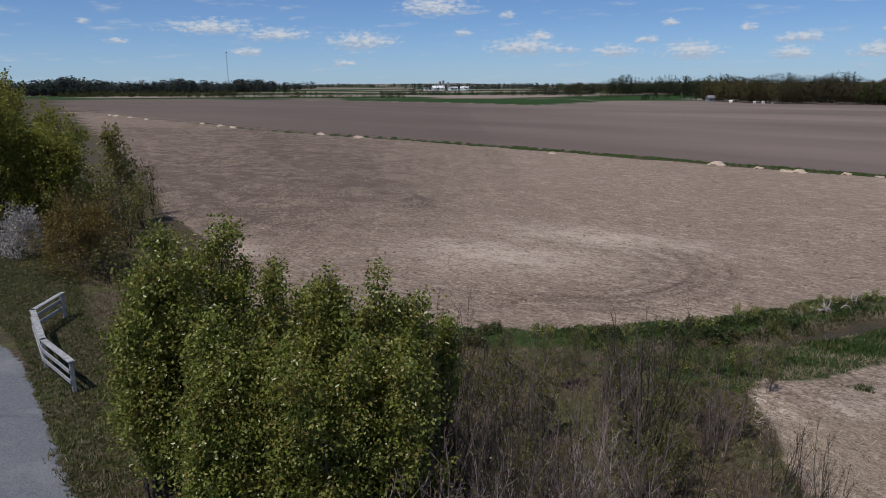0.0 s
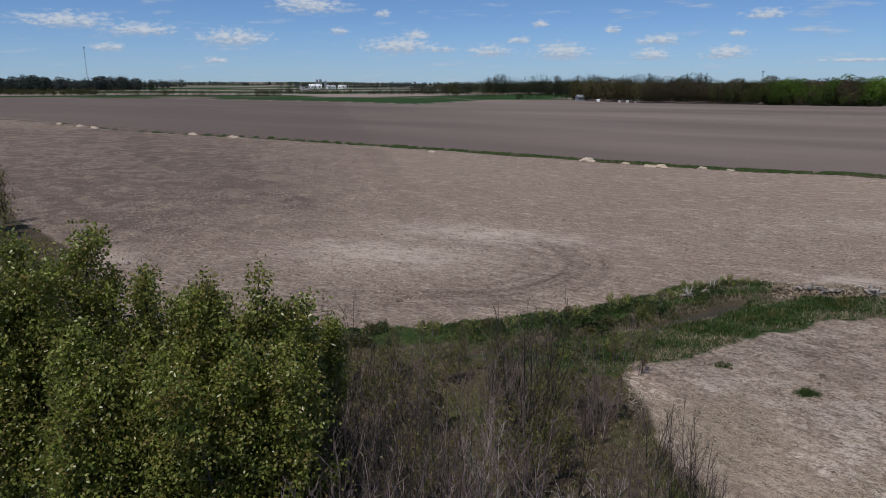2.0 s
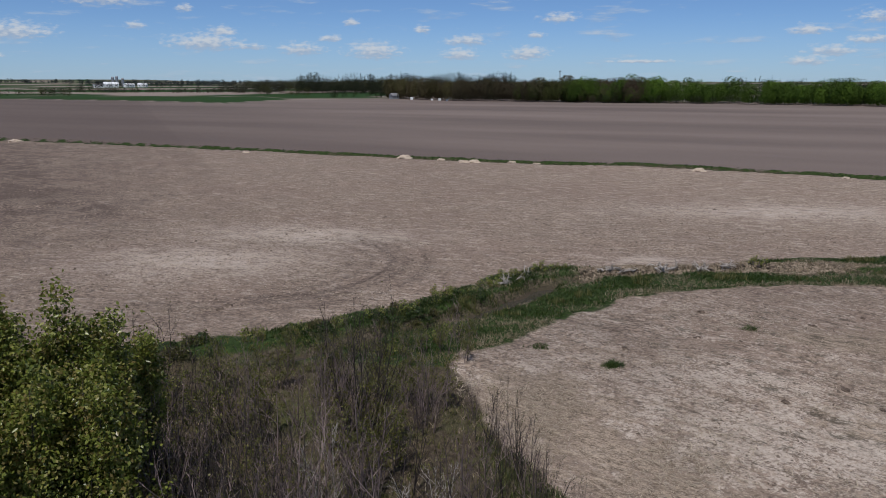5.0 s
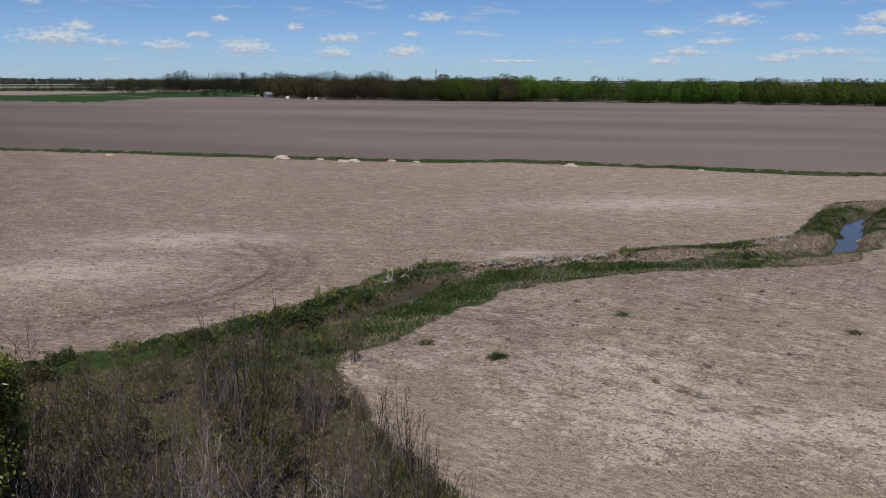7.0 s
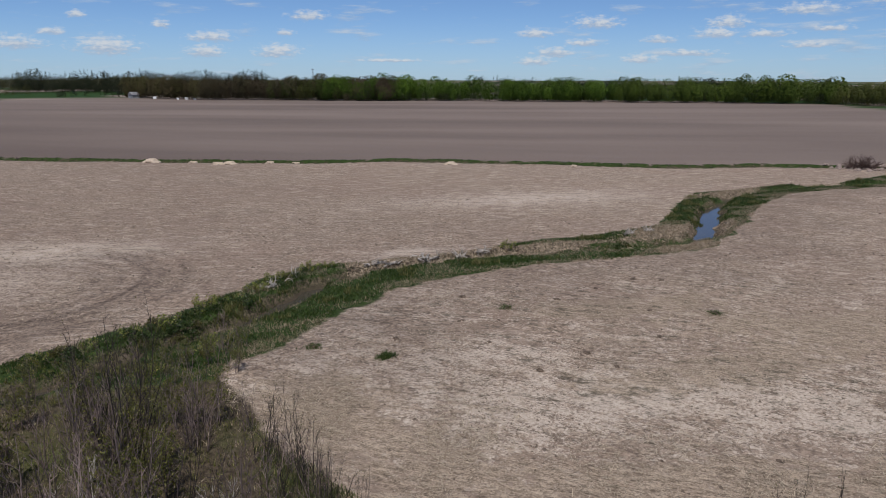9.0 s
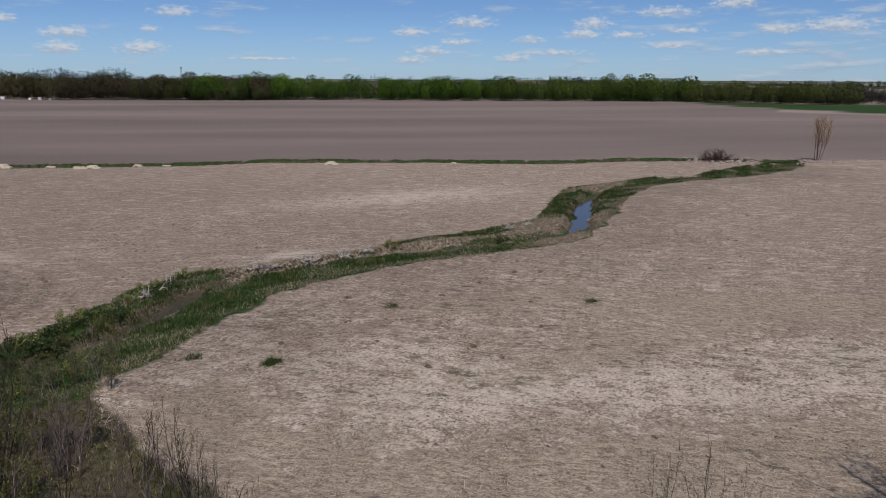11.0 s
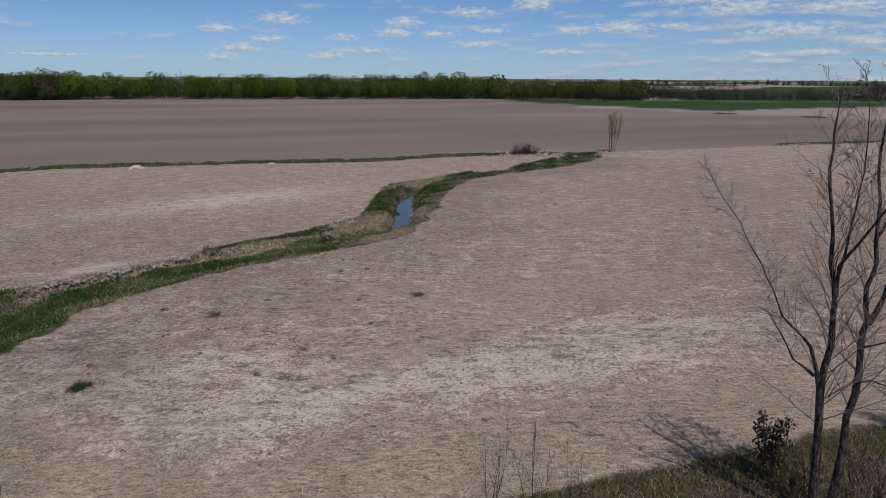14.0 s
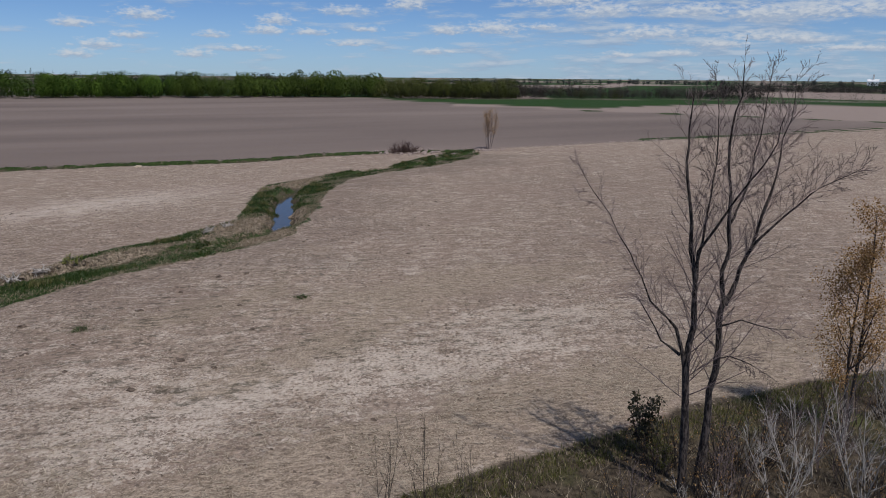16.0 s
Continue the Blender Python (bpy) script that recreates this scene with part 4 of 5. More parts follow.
SPIRES = ((19.3, 19.5, -8.2, 1.5), (21.9, 19.8, -9.0, 1.5), (23.7, 19.4, -10.9, 1.3), (17.6, 19.2, -11.4, 0.9), (25.2, 19.0, -14.5, 1.0, 0.4), (13.7, 18.6, -11.9, 0.9), (12.0, 18.0, -13.6, 0.8), (10.6, 17.4, -13.6, 1.0), (6.6, 17.2, -12.6, 1.1), (8.5, 17.4, -14.6, 1.0), (4.7, 17.4, -15.0, 0.9), (2.8, 17.8, -14.8, 0.8), (0.8, 18.6, -17.0, 0.6),
          (24.2, 18.2, -17.6, 1.1, 0.3), (20.5, 17.2, -16.5, 1.3, 0.2), (15.2, 16.8, -18.6, 1.2), (12.6, 15.8, -18.8, 1.3), (9.2, 15.0, -19.6, 1.4), (5.6, 15.4, -19.4, 1.3), (2.6, 16.2, -18.6, 1.0), (18.0, 16.0, -19.4, 1.3), (20.8, 15.9, -22.0, 0.9, 0.12))
for i, (turn, dist, up, wide, *bare_to) in enumerate(SPIRES):
    x, y = polar(turn, dist)
    tall = EYE + dist * math.tan(radians(up))
    leafy_tree("poplar", x, y, tall, wide, 121 + i, LEAF, int(5000 + 5200 * wide), POPLAR, 0.062, bare_to[0] if bare_to else 0.06, BARK, "tree", 3, 0.55, 1.02, 0.8, 150)["group"] = "poplars by the trail"

# ---- hedge trees along the trail ----
HEDGE = "tall leafy hedgerow tree at the edge of the trail"
for i, (turn, dist, up, wide, leaf, count) in enumerate(((31.5, 74, 1.6, 4.6, LEAF_BRIGHT, 10000), (34.5, 62, 1.2, 4.2, LEAF_BRIGHT, 9500), (29.0, 70, -1.0, 3.6, LEAF_BRIGHT, 8500), (33.8, 68, -0.5, 4.0, LEAF_BRIGHT, 9000), (28.6, 66, -3.0, 3.2, LEAF_BRIGHT, 8500), (37.5, 56, 0.5, 4.0, LEAF, 10602), (29.9, 64, -2.2, 3.4, LEAF_BRIGHT, 8500), (32.2, 64, 0.2, 4.0, LEAF_BRIGHT, 8500))):
    x, y = polar(turn, dist)
    leafy_tree("hedge_tree", x, y, EYE + dist * math.tan(radians(up)), wide, 41 + i, leaf, count, HEDGE, 0.145, 0.04, BARK, "tree", 4)
x, y = polar(24.6, 62)
leafy_tree("birch_sapling", x, y, EYE + 62 * math.tan(radians(-2.4)), 2.6, 51, OLIVE, 3000, "slender pale-leaved sapling at the field edge", 0.13, 0.2, BARK, "tree", 2, 0.3)
x, y = polar(28.3, 47)
leafy_tree("willow_bush", x, y, EYE + 47 * math.tan(radians(-7.4)), 2.9, 52, WILLOW, 15000, "brownish willow bush with olive catkins", 0.075, 0.03, TWIG, "bush", 5, 0.6, 0.9)
x, y = polar(31.4, 54)
leafy_tree("blossom_bush", x, y, 3.2, 1.9, 53, BLOSSOM, 9000, "bush covered in white spring blossom", 0.07, 0.03, TWIG, "bush", 4, 0.7, 0.9)
for i, (turn, dist, tall, wide, leaf, count) in enumerate(((25.2, 57, 4.6, 2.0, BUD, 900), (23.4, 60, 4.4, 2.0, OLIVE, 1600), (26.5, 50, 3.8, 1.9, BUD, 800), (22.6, 66, 5.0, 1.8, BUD, 500), (26.0, 68, 5.2, 2.0, OLIVE, 900), (27.4, 58, 5.0, 2.0, BUD, 600), (24.6, 53, 3.6, 1.9, BUD, 900), (26.2, 44, 2.6, 1.7, BUD, 700))):
    x, y = polar(turn, dist)
    leafy_tree("hedge_bush", x, y, tall, wide, 61 + i, leaf, count, "dark leafless hedge bush with few buds", 0.10, 0.03, BARK_DARK, "bush", 4, 0.4, 0.9)


# ---- bare shrubs below ----
def bare_shrub(seed, tall, stems, mat, bud=None, buds=0, size=0.05, label="", name="bare_shrub", spread=0.28, slim=0.0085, fork=(7, 3)):
    root = empty(name, 0, 0, 0)
    w = Wood(seed)
    for s in range(stems):
        w.verts, w.faces = [], []
        a = w.rng.uniform(0, 2 * math.pi)
        lean = Vector((math.cos(a) * spread * w.rng.random(), math.sin(a) * spread * w.rng.random(), 1))
        w.grow(Vector((0.35 * math.cos(a), 0.35 * math.sin(a), -0.05)), lean, tall * w.rng.uniform(0.65, 1.0), 0.024, 2, fork, (24, 56), 0.10, 0.07, 0.12, (0.26, 0.48), 0.5, 3, 0.3, slim)
        part("stem", w.mesh("stem"), mat, root)
    if bud:
        tagged(part("young_leaves", leaves("young_leaves", around(w.tips, buds, 0.05, seed), size, seed), bud, root), kind="stuff")
    return tagged(root, label, "shrub", "shrubs by the creek")


KINDS = [bare_shrub(71, 3.6, 6, TWIG, BUD, 250, 0.04, "leafless grey-brown shrub with a few buds"), bare_shrub(72, 3.2, 7, TWIG, None, 0, 0, "leafless grey-brown shrub of many thin stems"),
         bare_shrub(73, 4.2, 4, BARK_DARK, BUD, 120, 0.04, "tall leafless shrub with dark upright stems"), bare_shrub(74, 2.8, 6, TWIG_PALE, None, 0, 0, "pale bleached leafless shrub", "bare_shrub", 0.75, 0.008, (8, 4)),
         bare_shrub(75, 3.0, 6, TWIG, SHRUB_LEAF, 1700, 0.045, "shrub with small olive-green young leaves"), bare_shrub(76, 2.0, 7, TWIG, SHRUB_LEAF, 1700, 0.045, "low shrub in fresh green leaf")]
THICKET = [(-2, 11.5), (7.2, 11), (8.2, 15), (9.3, 20.5), (8.8, 23.5), (4, 25.5), (-3, 25.5)]
sx, sy = scatter(81, 84, THICKET)
pick = random.Random(82)
for i in range(len(sx)):
    k = KINDS[4] if sy[i] > 19.5 and pick.random() < 0.5 else KINDS[pick.choice((0, 1, 2, 4, 2, 0, 5, 4, 2) if pick.random() < 0.6 else (0, 1, 2, 2))]
    tall = pick.uniform(0.7, 1.12) * (0.8 if sy[i] > 22 else 1.0) * (0.75 if sx[i] > 8.5 else 1.0)
    m = pose(sx[i], sy[i], float(land(sx[i], sy[i])), 0, 0, pick.uniform(0, 360))
    ob = copy_thing(k, m)
    ob.scale = (tall, tall, tall)
for i, (x, y) in enumerate(((0.3, 15.5), (0.8, 13.8), (1.6, 14.8), (-0.2, 17.2), (1.0, 17.8), (2.0, 16.4), (2.6, 13.4), (3.4, 15.6), (0.4, 12.6), (1.8, 12.2))):
    ob = copy_thing(KINDS[i % 3], Matrix())
    ob.matrix_basis = pose(x, y, float(land(x, y)), 0, 0, 80 * i) @ Matrix.Scale(0.85 + 0.05 * (i % 4), 4)
for i, (x, y) in enumerate(((9.6, 24.4), (10.4, 25.2), (11.3, 25.0), (8.6, 25.6), (7.6, 26.0), (6.4, 26.2), (12.2, 25.9), (5.2, 26.0), (10.0, 26.3), (8.0, 24.4), (11.6, 23.9), (3.8, 26.4), (2.4, 26.2), (13.2, 26.2))):
    ob = copy_thing(KINDS[4 if i % 3 else 0], Matrix())
    ob.matrix_basis = pose(x, y, float(land(x, y)), 0, 0, 67 * i) @ Matrix.Scale(0.4 + 0.07 * (i % 4), 4)
for i, (x, y, n, size) in enumerate(((9.3, 15.0, 2, 0.5), (9.5, 16.2, 1, 0.55), (9.1, 17.4, 2, 0.6), (9.9, 17.9, 0, 0.4), (9.0, 14.2, 1, 0.6), (8.7, 13.2, 2, 0.6), (9.6, 19.2, 0, 0.5), (0.5, 12.4, 3, 0.8), (1.4, 12.9, 3, 0.75), (2.4, 12.3, 3, 0.7), (3.4, 13.2, 3, 0.8), (5.0, 13.0, 3, 0.7), (6.2, 14.2, 3, 0.75))):
    ob = copy_thing(KINDS[n], Matrix())
    ob.matrix_basis = pose(x, y, float(land(x, y)), 0, 0, 95 * i) @ Matrix.Scale(size, 4)
for i, k in enumerate(KINDS):
    k.matrix_basis = pose(1.4 + 0.9 * i, 13.0 + 0.9 * i, 0, 0, 0, 40 * i)


# ---- twin-trunked bare tree ----
def big_bare_tree():
    root = empty("bare_tree", 18.1, -2.5)
    w = Wood(91)
    right, out = Vector((-0.137, -0.99, 0)), Vector((0.99, -0.137, 0))

    def spine(name, points, r0, r1, count, length, depth=0.0, sink=0.0):
        """One limb through (sideways, up) places, drifting away by depth, with its twigs."""
        w.verts, w.faces = [], []
        q = [right * a + out * (sink + depth * i / (len(points) - 1)) + Vector((0, 0, b)) for i, (a, b) in enumerate(points)]
        fine = []
        for i in range(len(q) - 1):
            for j in range(2):
                fine.append(q[i].lerp(q[i + 1], j / 2) + Vector((w.rng.gauss(0, 0.02), w.rng.gauss(0, 0.02), 0)))
        fine.append(q[-1])
        last = len(fine) - 1
        radii = [r0 + (r1 - r0) * (i / last) ** 0.6 for i in range(last + 1)]
        w.limb(fine, [r * w.rng.uniform(0.86, 1.14) for r in radii], 9)
        limb_mesh = w.mesh(name)
        w.verts, w.faces = [], []
        for c in range(int(count * 1.25)):
            t = 0.22 + 0.78 * (c + w.rng.random()) / int(count * 1.25)
            i = min(int(t * last), last - 1)
            axis = (fine[i + 1] - fine[i]).normalized()
            turn = w.rng.uniform(0, 2 * math.pi)
            u = axis.orthogonal().normalized()
            a = radians(w.rng.uniform(22, 58))
            way = axis * math.cos(a) + (u * math.cos(turn) + axis.cross(u) * math.sin(turn)) * math.sin(a)
            w.grow(fine[i].lerp(fine[i + 1], t * last - i), way, length * w.rng.uniform(0.5, 1.3) * (1.15 - 0.8 * t), radii[i] * 0.15 + 0.004, 2, (5, 4), (20, 52), 0.02, 0.05, 0.12, (0.3, 0.6), 0.55, 3, 0.4, 0.0046)
        limb = part(name, limb_mesh, OLD_BARK, root)
        tagged(part("twig_growth", w.mesh("twig_growth"), TWIG, limb, "fine grey leafless twigs"), kind="stuff")

    spine("trunk", [(0.1, -0.2), (0.05, 1.2), (-0.01, 2.4), (-0.09, 3.6), (0, 4.8), (-0.06, 5.9), (-0.22, 6.8), (-0.4, 8.1), (-0.5, 9.0), (-0.53, 9.8), (-0.5, 10.6)], 0.155, 0.012, 43, 1.9, 0.3)
    spine("limb", [(-0.1, 3.6), (-0.42, 4.75), (-0.73, 5.1), (-1.08, 5.45), (-1.33, 6.1), (-1.71, 6.7), (-2.24, 7.7), (-2.76, 8.4), (-3.0, 8.9)], 0.055, 0.003, 34, 1.3, -0.8, 0.05)
    spine("limb", [(-0.3, 4.0), (-0.75, 4.25), (-1.15, 4.9), (-1.5, 5.3)], 0.045, 0.008, 14, 0.9, 0.6, 0.05)
    spine("limb", [(-0.08, 6.3), (-0.06, 6.8), (0.6, 8.1), (1.2, 9.05), (1.4, 9.6), (1.5, 10.3)], 0.05, 0.006, 31, 1.4, -0.9, 0.15)
    spine("limb", [(-0.06, 6.0), (0, 7.0), (0.1, 8.2), (0.17, 8.9), (0.14, 10.2), (-0.1, 11.2)], 0.05, 0.006, 31, 1.4, 0.9, 0.15)
    spine("trunk", [(0.5, -0.2), (0.52, 1.2), (0.54, 2.3), (0.62, 3.6), (0.61, 4.9), (0.66, 5.5), (0.58, 6.3), (0.66, 6.9), (0.6, 7.7), (0.45, 8.9), (0.42, 9.9), (0.6, 10.6), (0.56, 11.3)], 0.145, 0.01, 43, 1.7, -0.2, 0.4)
    spine("limb", [(0.66, 5.4), (0.83, 5.7), (0.96, 6.35), (1.19, 7.0), (1.37, 7.9), (1.55, 8.7), (1.64, 9.6), (1.76, 10.1), (1.76, 11.1)], 0.08, 0.006, 34, 1.5, 0.5, 0.35)
    spine("limb", [(1.18, 7.0), (1.84, 7.8), (2.3, 8.4), (2.76, 8.75), (3.25, 9.1)], 0.035, 0.005, 23, 1.3, -0.6, 0.4)
    spine("limb", [(0.61, 7.5), (0.76, 7.8), (1.0, 8.8), (1.12, 9.6), (1.16, 10.5), (1.25, 11.4)], 0.04, 0.006, 29, 1.2, 0.8, 0.3)
    spine("limb", [(0.6, 3.9), (0.95, 4.0), (1.5, 3.8), (2.0, 3.5)], 0.03, 0.006, 13, 0.8, 0.3, 0.35)
    spine("limb", [(0.62, 4.8), (1.1, 5.1), (1.8, 5.0), (2.3, 5.1)], 0.03, 0.006, 13, 0.8, -0.5, 0.35)
    tagged(root, "tall leafless twin-trunked tree with dark bark at the field edge", "tree")


big_bare_tree()

# dark brush under the bare tree
BRUSH = bare_shrub(78, 1.7, 9, BARK_DARK, RUST, 150, 0.04, "low dark tangle of leafless brush", "brush", 0.9, 0.009, (5, 2))
BRUSH["group"] = "brush at the near field edge"
bx, by = scatter(84, 62, [(14.5, 1.5), (17.5, 0.6), (20.4, -3.0), (24.5, -8), (29, -14), (20, -15), (14, -5)])
for i in range(len(bx)):
    ob = copy_thing(BRUSH, Matrix()) if i else BRUSH
    ob.matrix_basis = pose(bx[i], by[i], float(land(bx[i], by[i])), 0, 0, 47 * i) @ Matrix.Scale(0.55 + 0.5 * ((i * 37) % 10) / 10, 4)

# small dark bush still holding old leaves at the foot of the bare tree
bush = bare_shrub(79, 2.0, 6, BARK_DARK, OLD_LEAF, 900, 0.07, "small dark bush holding old brown-green leaves", "leafy_bush", 0.5)
bush.matrix_basis = pose(20.9, -1.9, float(land(20.9, -1.9)))
bush["group"] = ""

# rusty sapling, pale shrubs and weeds at the near field edge
x, y = polar(-109.4, 24.6)
leafy_tree("rusty_sapling", x, y, 7.9, 2.5, 95, RUST, 12000, "slender sapling with rusty brown spring buds", 0.040, 0.2, BARK, "tree", 2, 0.06)
for i, (x, y, s, k) in enumerate(((19.5, -6.0, 1.05, 3), (18.6, -7.4, 1.0, 3), (21, -7.8, 0.95, 3), (22.5, -9.5, 1.1, 3), (20, -4.6, 0.7, 3), (24.5, -9.5, 0.9, 3), (18, -5.0, 0.8, 3), (17.6, -3.6, 0.65, 1), (19.4, -2.2, 0.55, 5), (23.4, -7.0, 0.6, 1), (21.4, -5.4, 0.6, 0), (25.5, -11.5, 1.0, 1),
                                  (22.2, -12, 1.2, 2), (20.4, -9.6, 1.0, 3), (17.2, -1.4, 0.45, 1), (18.9, -3.6, 0.6, 0), (20.2, -6.8, 0.8, 1), (22.0, -6.2, 0.55, 1), (23.6, -8.4, 0.8, 0), (26.0, -9.2, 0.6, 1), (24.0, -11.0, 1.0, 3), (16.4, -3.0, 0.6, 3), (19.0, -9.2, 1.0, 2), (27.0, -13.0, 1.0, 0))):
    ob = copy_thing(KINDS[k], pose(x, y, float(land(x, y)), 0, 0, 50 * i))
    ob.scale = (s, s, s)
    ob["group"] = "shrubs at the near field edge"
for i, (turn, dist, s) in enumerate(((-30, 17, 0.75), (-31.5, 18, 0.8), (-29, 16, 0.6), (-72, 16.5, 0.62), (-76, 16, 0.7), (-80, 16.5, 0.55), (-84, 17, 0.45), (-33.5, 17, 0.5), (-36, 16.2, 0.4))):
    x, y = polar(turn, dist)
    ob = copy_thing(KINDS[2], pose(x, y, float(land(x, y)), 0, 0, 70 * i))
    ob.scale = (s * 0.7, s * 0.7, s)
    ob["label"], ob["group"] = "thin dry weed stems standing at the stubble edge", "weeds at the field edge"

# low leafy bushes on the north bank
BANK_BUSH = bare_shrub(77, 0.6, 8, TWIG, LEAF, 420, 0.06, "low bush in young leaf on the creek bank", "bank_bush", 0.8)
BANK_BUSH["group"] = "bushes on the bank"
pick = random.Random(83)
SPOTS = ((10.2, 30.6), (12.0, 30.9), (13.6, 31.5), (15.0, 31.9), (16.2, 32.2), (17.6, 33.0), (18.6, 33.4), (20.2, 34.2), (22.0, 34.6), (23.4, 34.7), (8.4, 30.4), (6.4, 30.2), (4.4, 30.0), (19.3, 34.3), (35, 30.6), (14.4, 32.3), (63, 32), (11.5, 26.4), (9.5, 25.8), (12.6, 27.0))
for i, (x, y) in enumerate(SPOTS):
    ob = copy_thing(BANK_BUSH, pose(x, y, float(land(x, y)) - 0.05, 0, 0, 60 * i)) if i else BANK_BUSH
    k = pick.uniform(0.6, 1.15)
    ob.matrix_basis = pose(x, y, float(land(x, y)) - 0.05, 0, 0, 60 * i) @ Matrix.Scale(k, 4)
for i, (x, y) in enumerate(((26.0, 33.3), (27.0, 33.0), (28.7, 32.4), (29.6, 32.2), (31.4, 31.5), (33.0, 31.0), (44.6, 27.2), (46.6, 26.9), (20.4, 33.9), (18.6, 33.2))):
    root = empty("driftwood", x, y)
    w = Wood(180 + i)
    for k in range(16):
        a = w.rng.uniform(0, 2 * math.pi)
        w.grow(Vector((w.rng.gauss(0, 0.3), w.rng.gauss(0, 0.12), 0.06)), Vector((math.cos(a), math.sin(a), abs(w.rng.gauss(0.3, 0.4)))), w.rng.uniform(0.25, 0.7), 0.05, 1, (4,), (30, 70), -0.12, 0.35, 0.2, (0.4, 0.8), 0.5, 5)
    part("branch", w.mesh("branch"), TWIG_PALE, root)
    tagged(root, "bleached uprooted branches lying on the creek bank", "driftwood", "driftwood on the bank")


# leafy herbs and nettles in mounds on the creek's north slope
HERB = leaf_material("bank_herb_leaf", ((0.014, 0.028, 0.006), (0.036, 0.062, 0.012), (0.085, 0.105, 0.028)), 0.3)
HERB_OLIVE = leaf_material("olive_herb_leaf", ((0.040, 0.038, 0.012), (0.090, 0.086, 0.026), (0.16, 0.14, 0.055)), 0.3)


def herb_mound(seed, wide, tall, count, mat, label):
    """A dome of small leaves on thin stems."""
    root = empty("herb_mound", 0, 0, 0)
    w = Wood(seed)
    for k in range(14):
        a = w.rng.uniform(0, 2 * math.pi)
        w.grow(Vector((0, 0, -0.03)), Vector((math.cos(a) * wide, math.sin(a) * wide, tall * w.rng.uniform(0.6, 1.4))), tall * w.rng.uniform(0.8, 1.25), 0.008, 1, (4,), (20, 50), 0.1, 0.12, 0.3, (0.3, 0.5), 0.6, 3)
    part("stem", w.mesh("stem"), TWIG, root)
    r = np.random.default_rng(seed)
    a, b = r.uniform(0, 2 * np.pi, count), np.sqrt(r.uniform(0, 1, count))
    lobes = 1 + 0.3 * np.sin(3 * a + seed)
    spots = np.stack([wide * lobes * b * np.cos(a), wide * lobes * b * np.sin(a), tall * np.sqrt(np.clip(1.05 - b * b, 0, 1)) * r.uniform(0.35, 1.0, count)], 1)
    part("foliage", leaves("foliage", spots, 0.055, seed, 0.1, 1.7), mat, root)
    return tagged(root, label, "herb", "herbs on the creek bank")


MOUNDS = [herb_mound(201, 0.42, 0.40, 420, HERB, "dark green leafy mound on the creek bank"), herb_mound(202, 0.55, 0.34, 480, HERB, "spreading dark green herb on the creek bank"),
          herb_mound(203, 0.36, 0.5, 380, HERB_OLIVE, "olive-brown herb clump on the creek bank"), herb_mound(204, 0.30, 0.28, 260, HERB, "small dark green tuft of bank herbs")]
slope = NORTH_BANK[1:21] + CREEK[1:19][::-1]
hx, hy = scatter(205, 330, slope)
near, _ = away(hx, hy, CREEK)
edge, _ = away(hx, hy, NORTH_BANK)
keep = (near > 0.55) & (edge > 0.25) & (bare_bank(hx, hy) < 0.3) & (np.sin(hx * 1.3 + np.sin(hy)) + 0.8 * np.sin(hx * 0.45 + 2) > -0.6)
pick = random.Random(206)
spots = [(x, y) for x, y in zip(hx[keep], hy[keep]) if x < 29 or pick.random() < 0.4]
for i, (x, y) in enumerate(spots):
    kind = MOUNDS[pick.choice((0, 1, 3, 0, 2, 3) if x < 29 else (3, 1, 3))]
    ob = MOUNDS[i] if i < 4 else copy_thing(kind, Matrix())
    ob.matrix_basis = pose(x, y, float(land(x, y)) - 0.03, 0, 0, pick.uniform(0, 360)) @ Matrix.Scale(pick.uniform(0.6, 1.15) * (1.0 if x < 29 else 0.7), 4)


# ---- grass, straw and litter on the ground ----
def stuff(name, me, mat, label, category):
    me.materials.append(mat)
    return tagged(new(name, me), label, category, kind="stuff")


BAND = NORTH_BANK[3:] + SOUTH_BANK[2:][::-1]
gx, gy = scatter(101, 46000, BAND)
off, _ = away(gx, gy, CREEK)
rng = np.random.default_rng(5)
clump = np.sin(gx * 0.9 + 2 * np.sin(gy * 0.7)) * np.sin(gy * 1.1 + gx * 0.35) + rng.normal(0, 0.35, len(gx))
clump = clump - 2.2 * bare_bank(gx, gy)
bank_gap, _ = away(gx, gy, SOUTH_BANK)
clump = clump - 0.9 * np.exp(-(bank_gap / 1.1) ** 2)
live = (clump > -0.25) & (off > 0.6)
stuff("creek_grass", blades("creek_grass", gx[live], gy[live], 0.13, 102, 0.7, 0.024, 4), GRASS, "lush green grass on the creek banks", "grass")
tall_grass = (clump > 0.45) & (off > 0.5) & (np.sin(gx * 2.3 + 1.1 * np.sin(gy * 3.1)) * np.sin(gy * 2.7 + 0.6 * gx) > 0.35)
stuff("bank_tussocks", blades("bank_tussocks", gx[tall_grass], gy[tall_grass], 0.3, 115, 0.5, 0.02, 6), MOSSY, "taller olive tussocks along the creek", "grass")
dead = (clump < -0.55) & (off > 0.4)
stuff("dead_grass", blades("dead_grass", gx[dead], gy[dead], 0.13, 103, 1.0, 0.014, 3), STRAW, "bleached dead grass on the creek banks", "grass")
rx, ry = scatter(116, 26000, BAND)
bare = (bare_bank(rx, ry) + rng.normal(0, 0.12, len(rx)) > 0.42) & (away(rx, ry, CREEK)[0] > 0.5)
rx, ry = rx[bare][:4200], ry[bare][:4200]


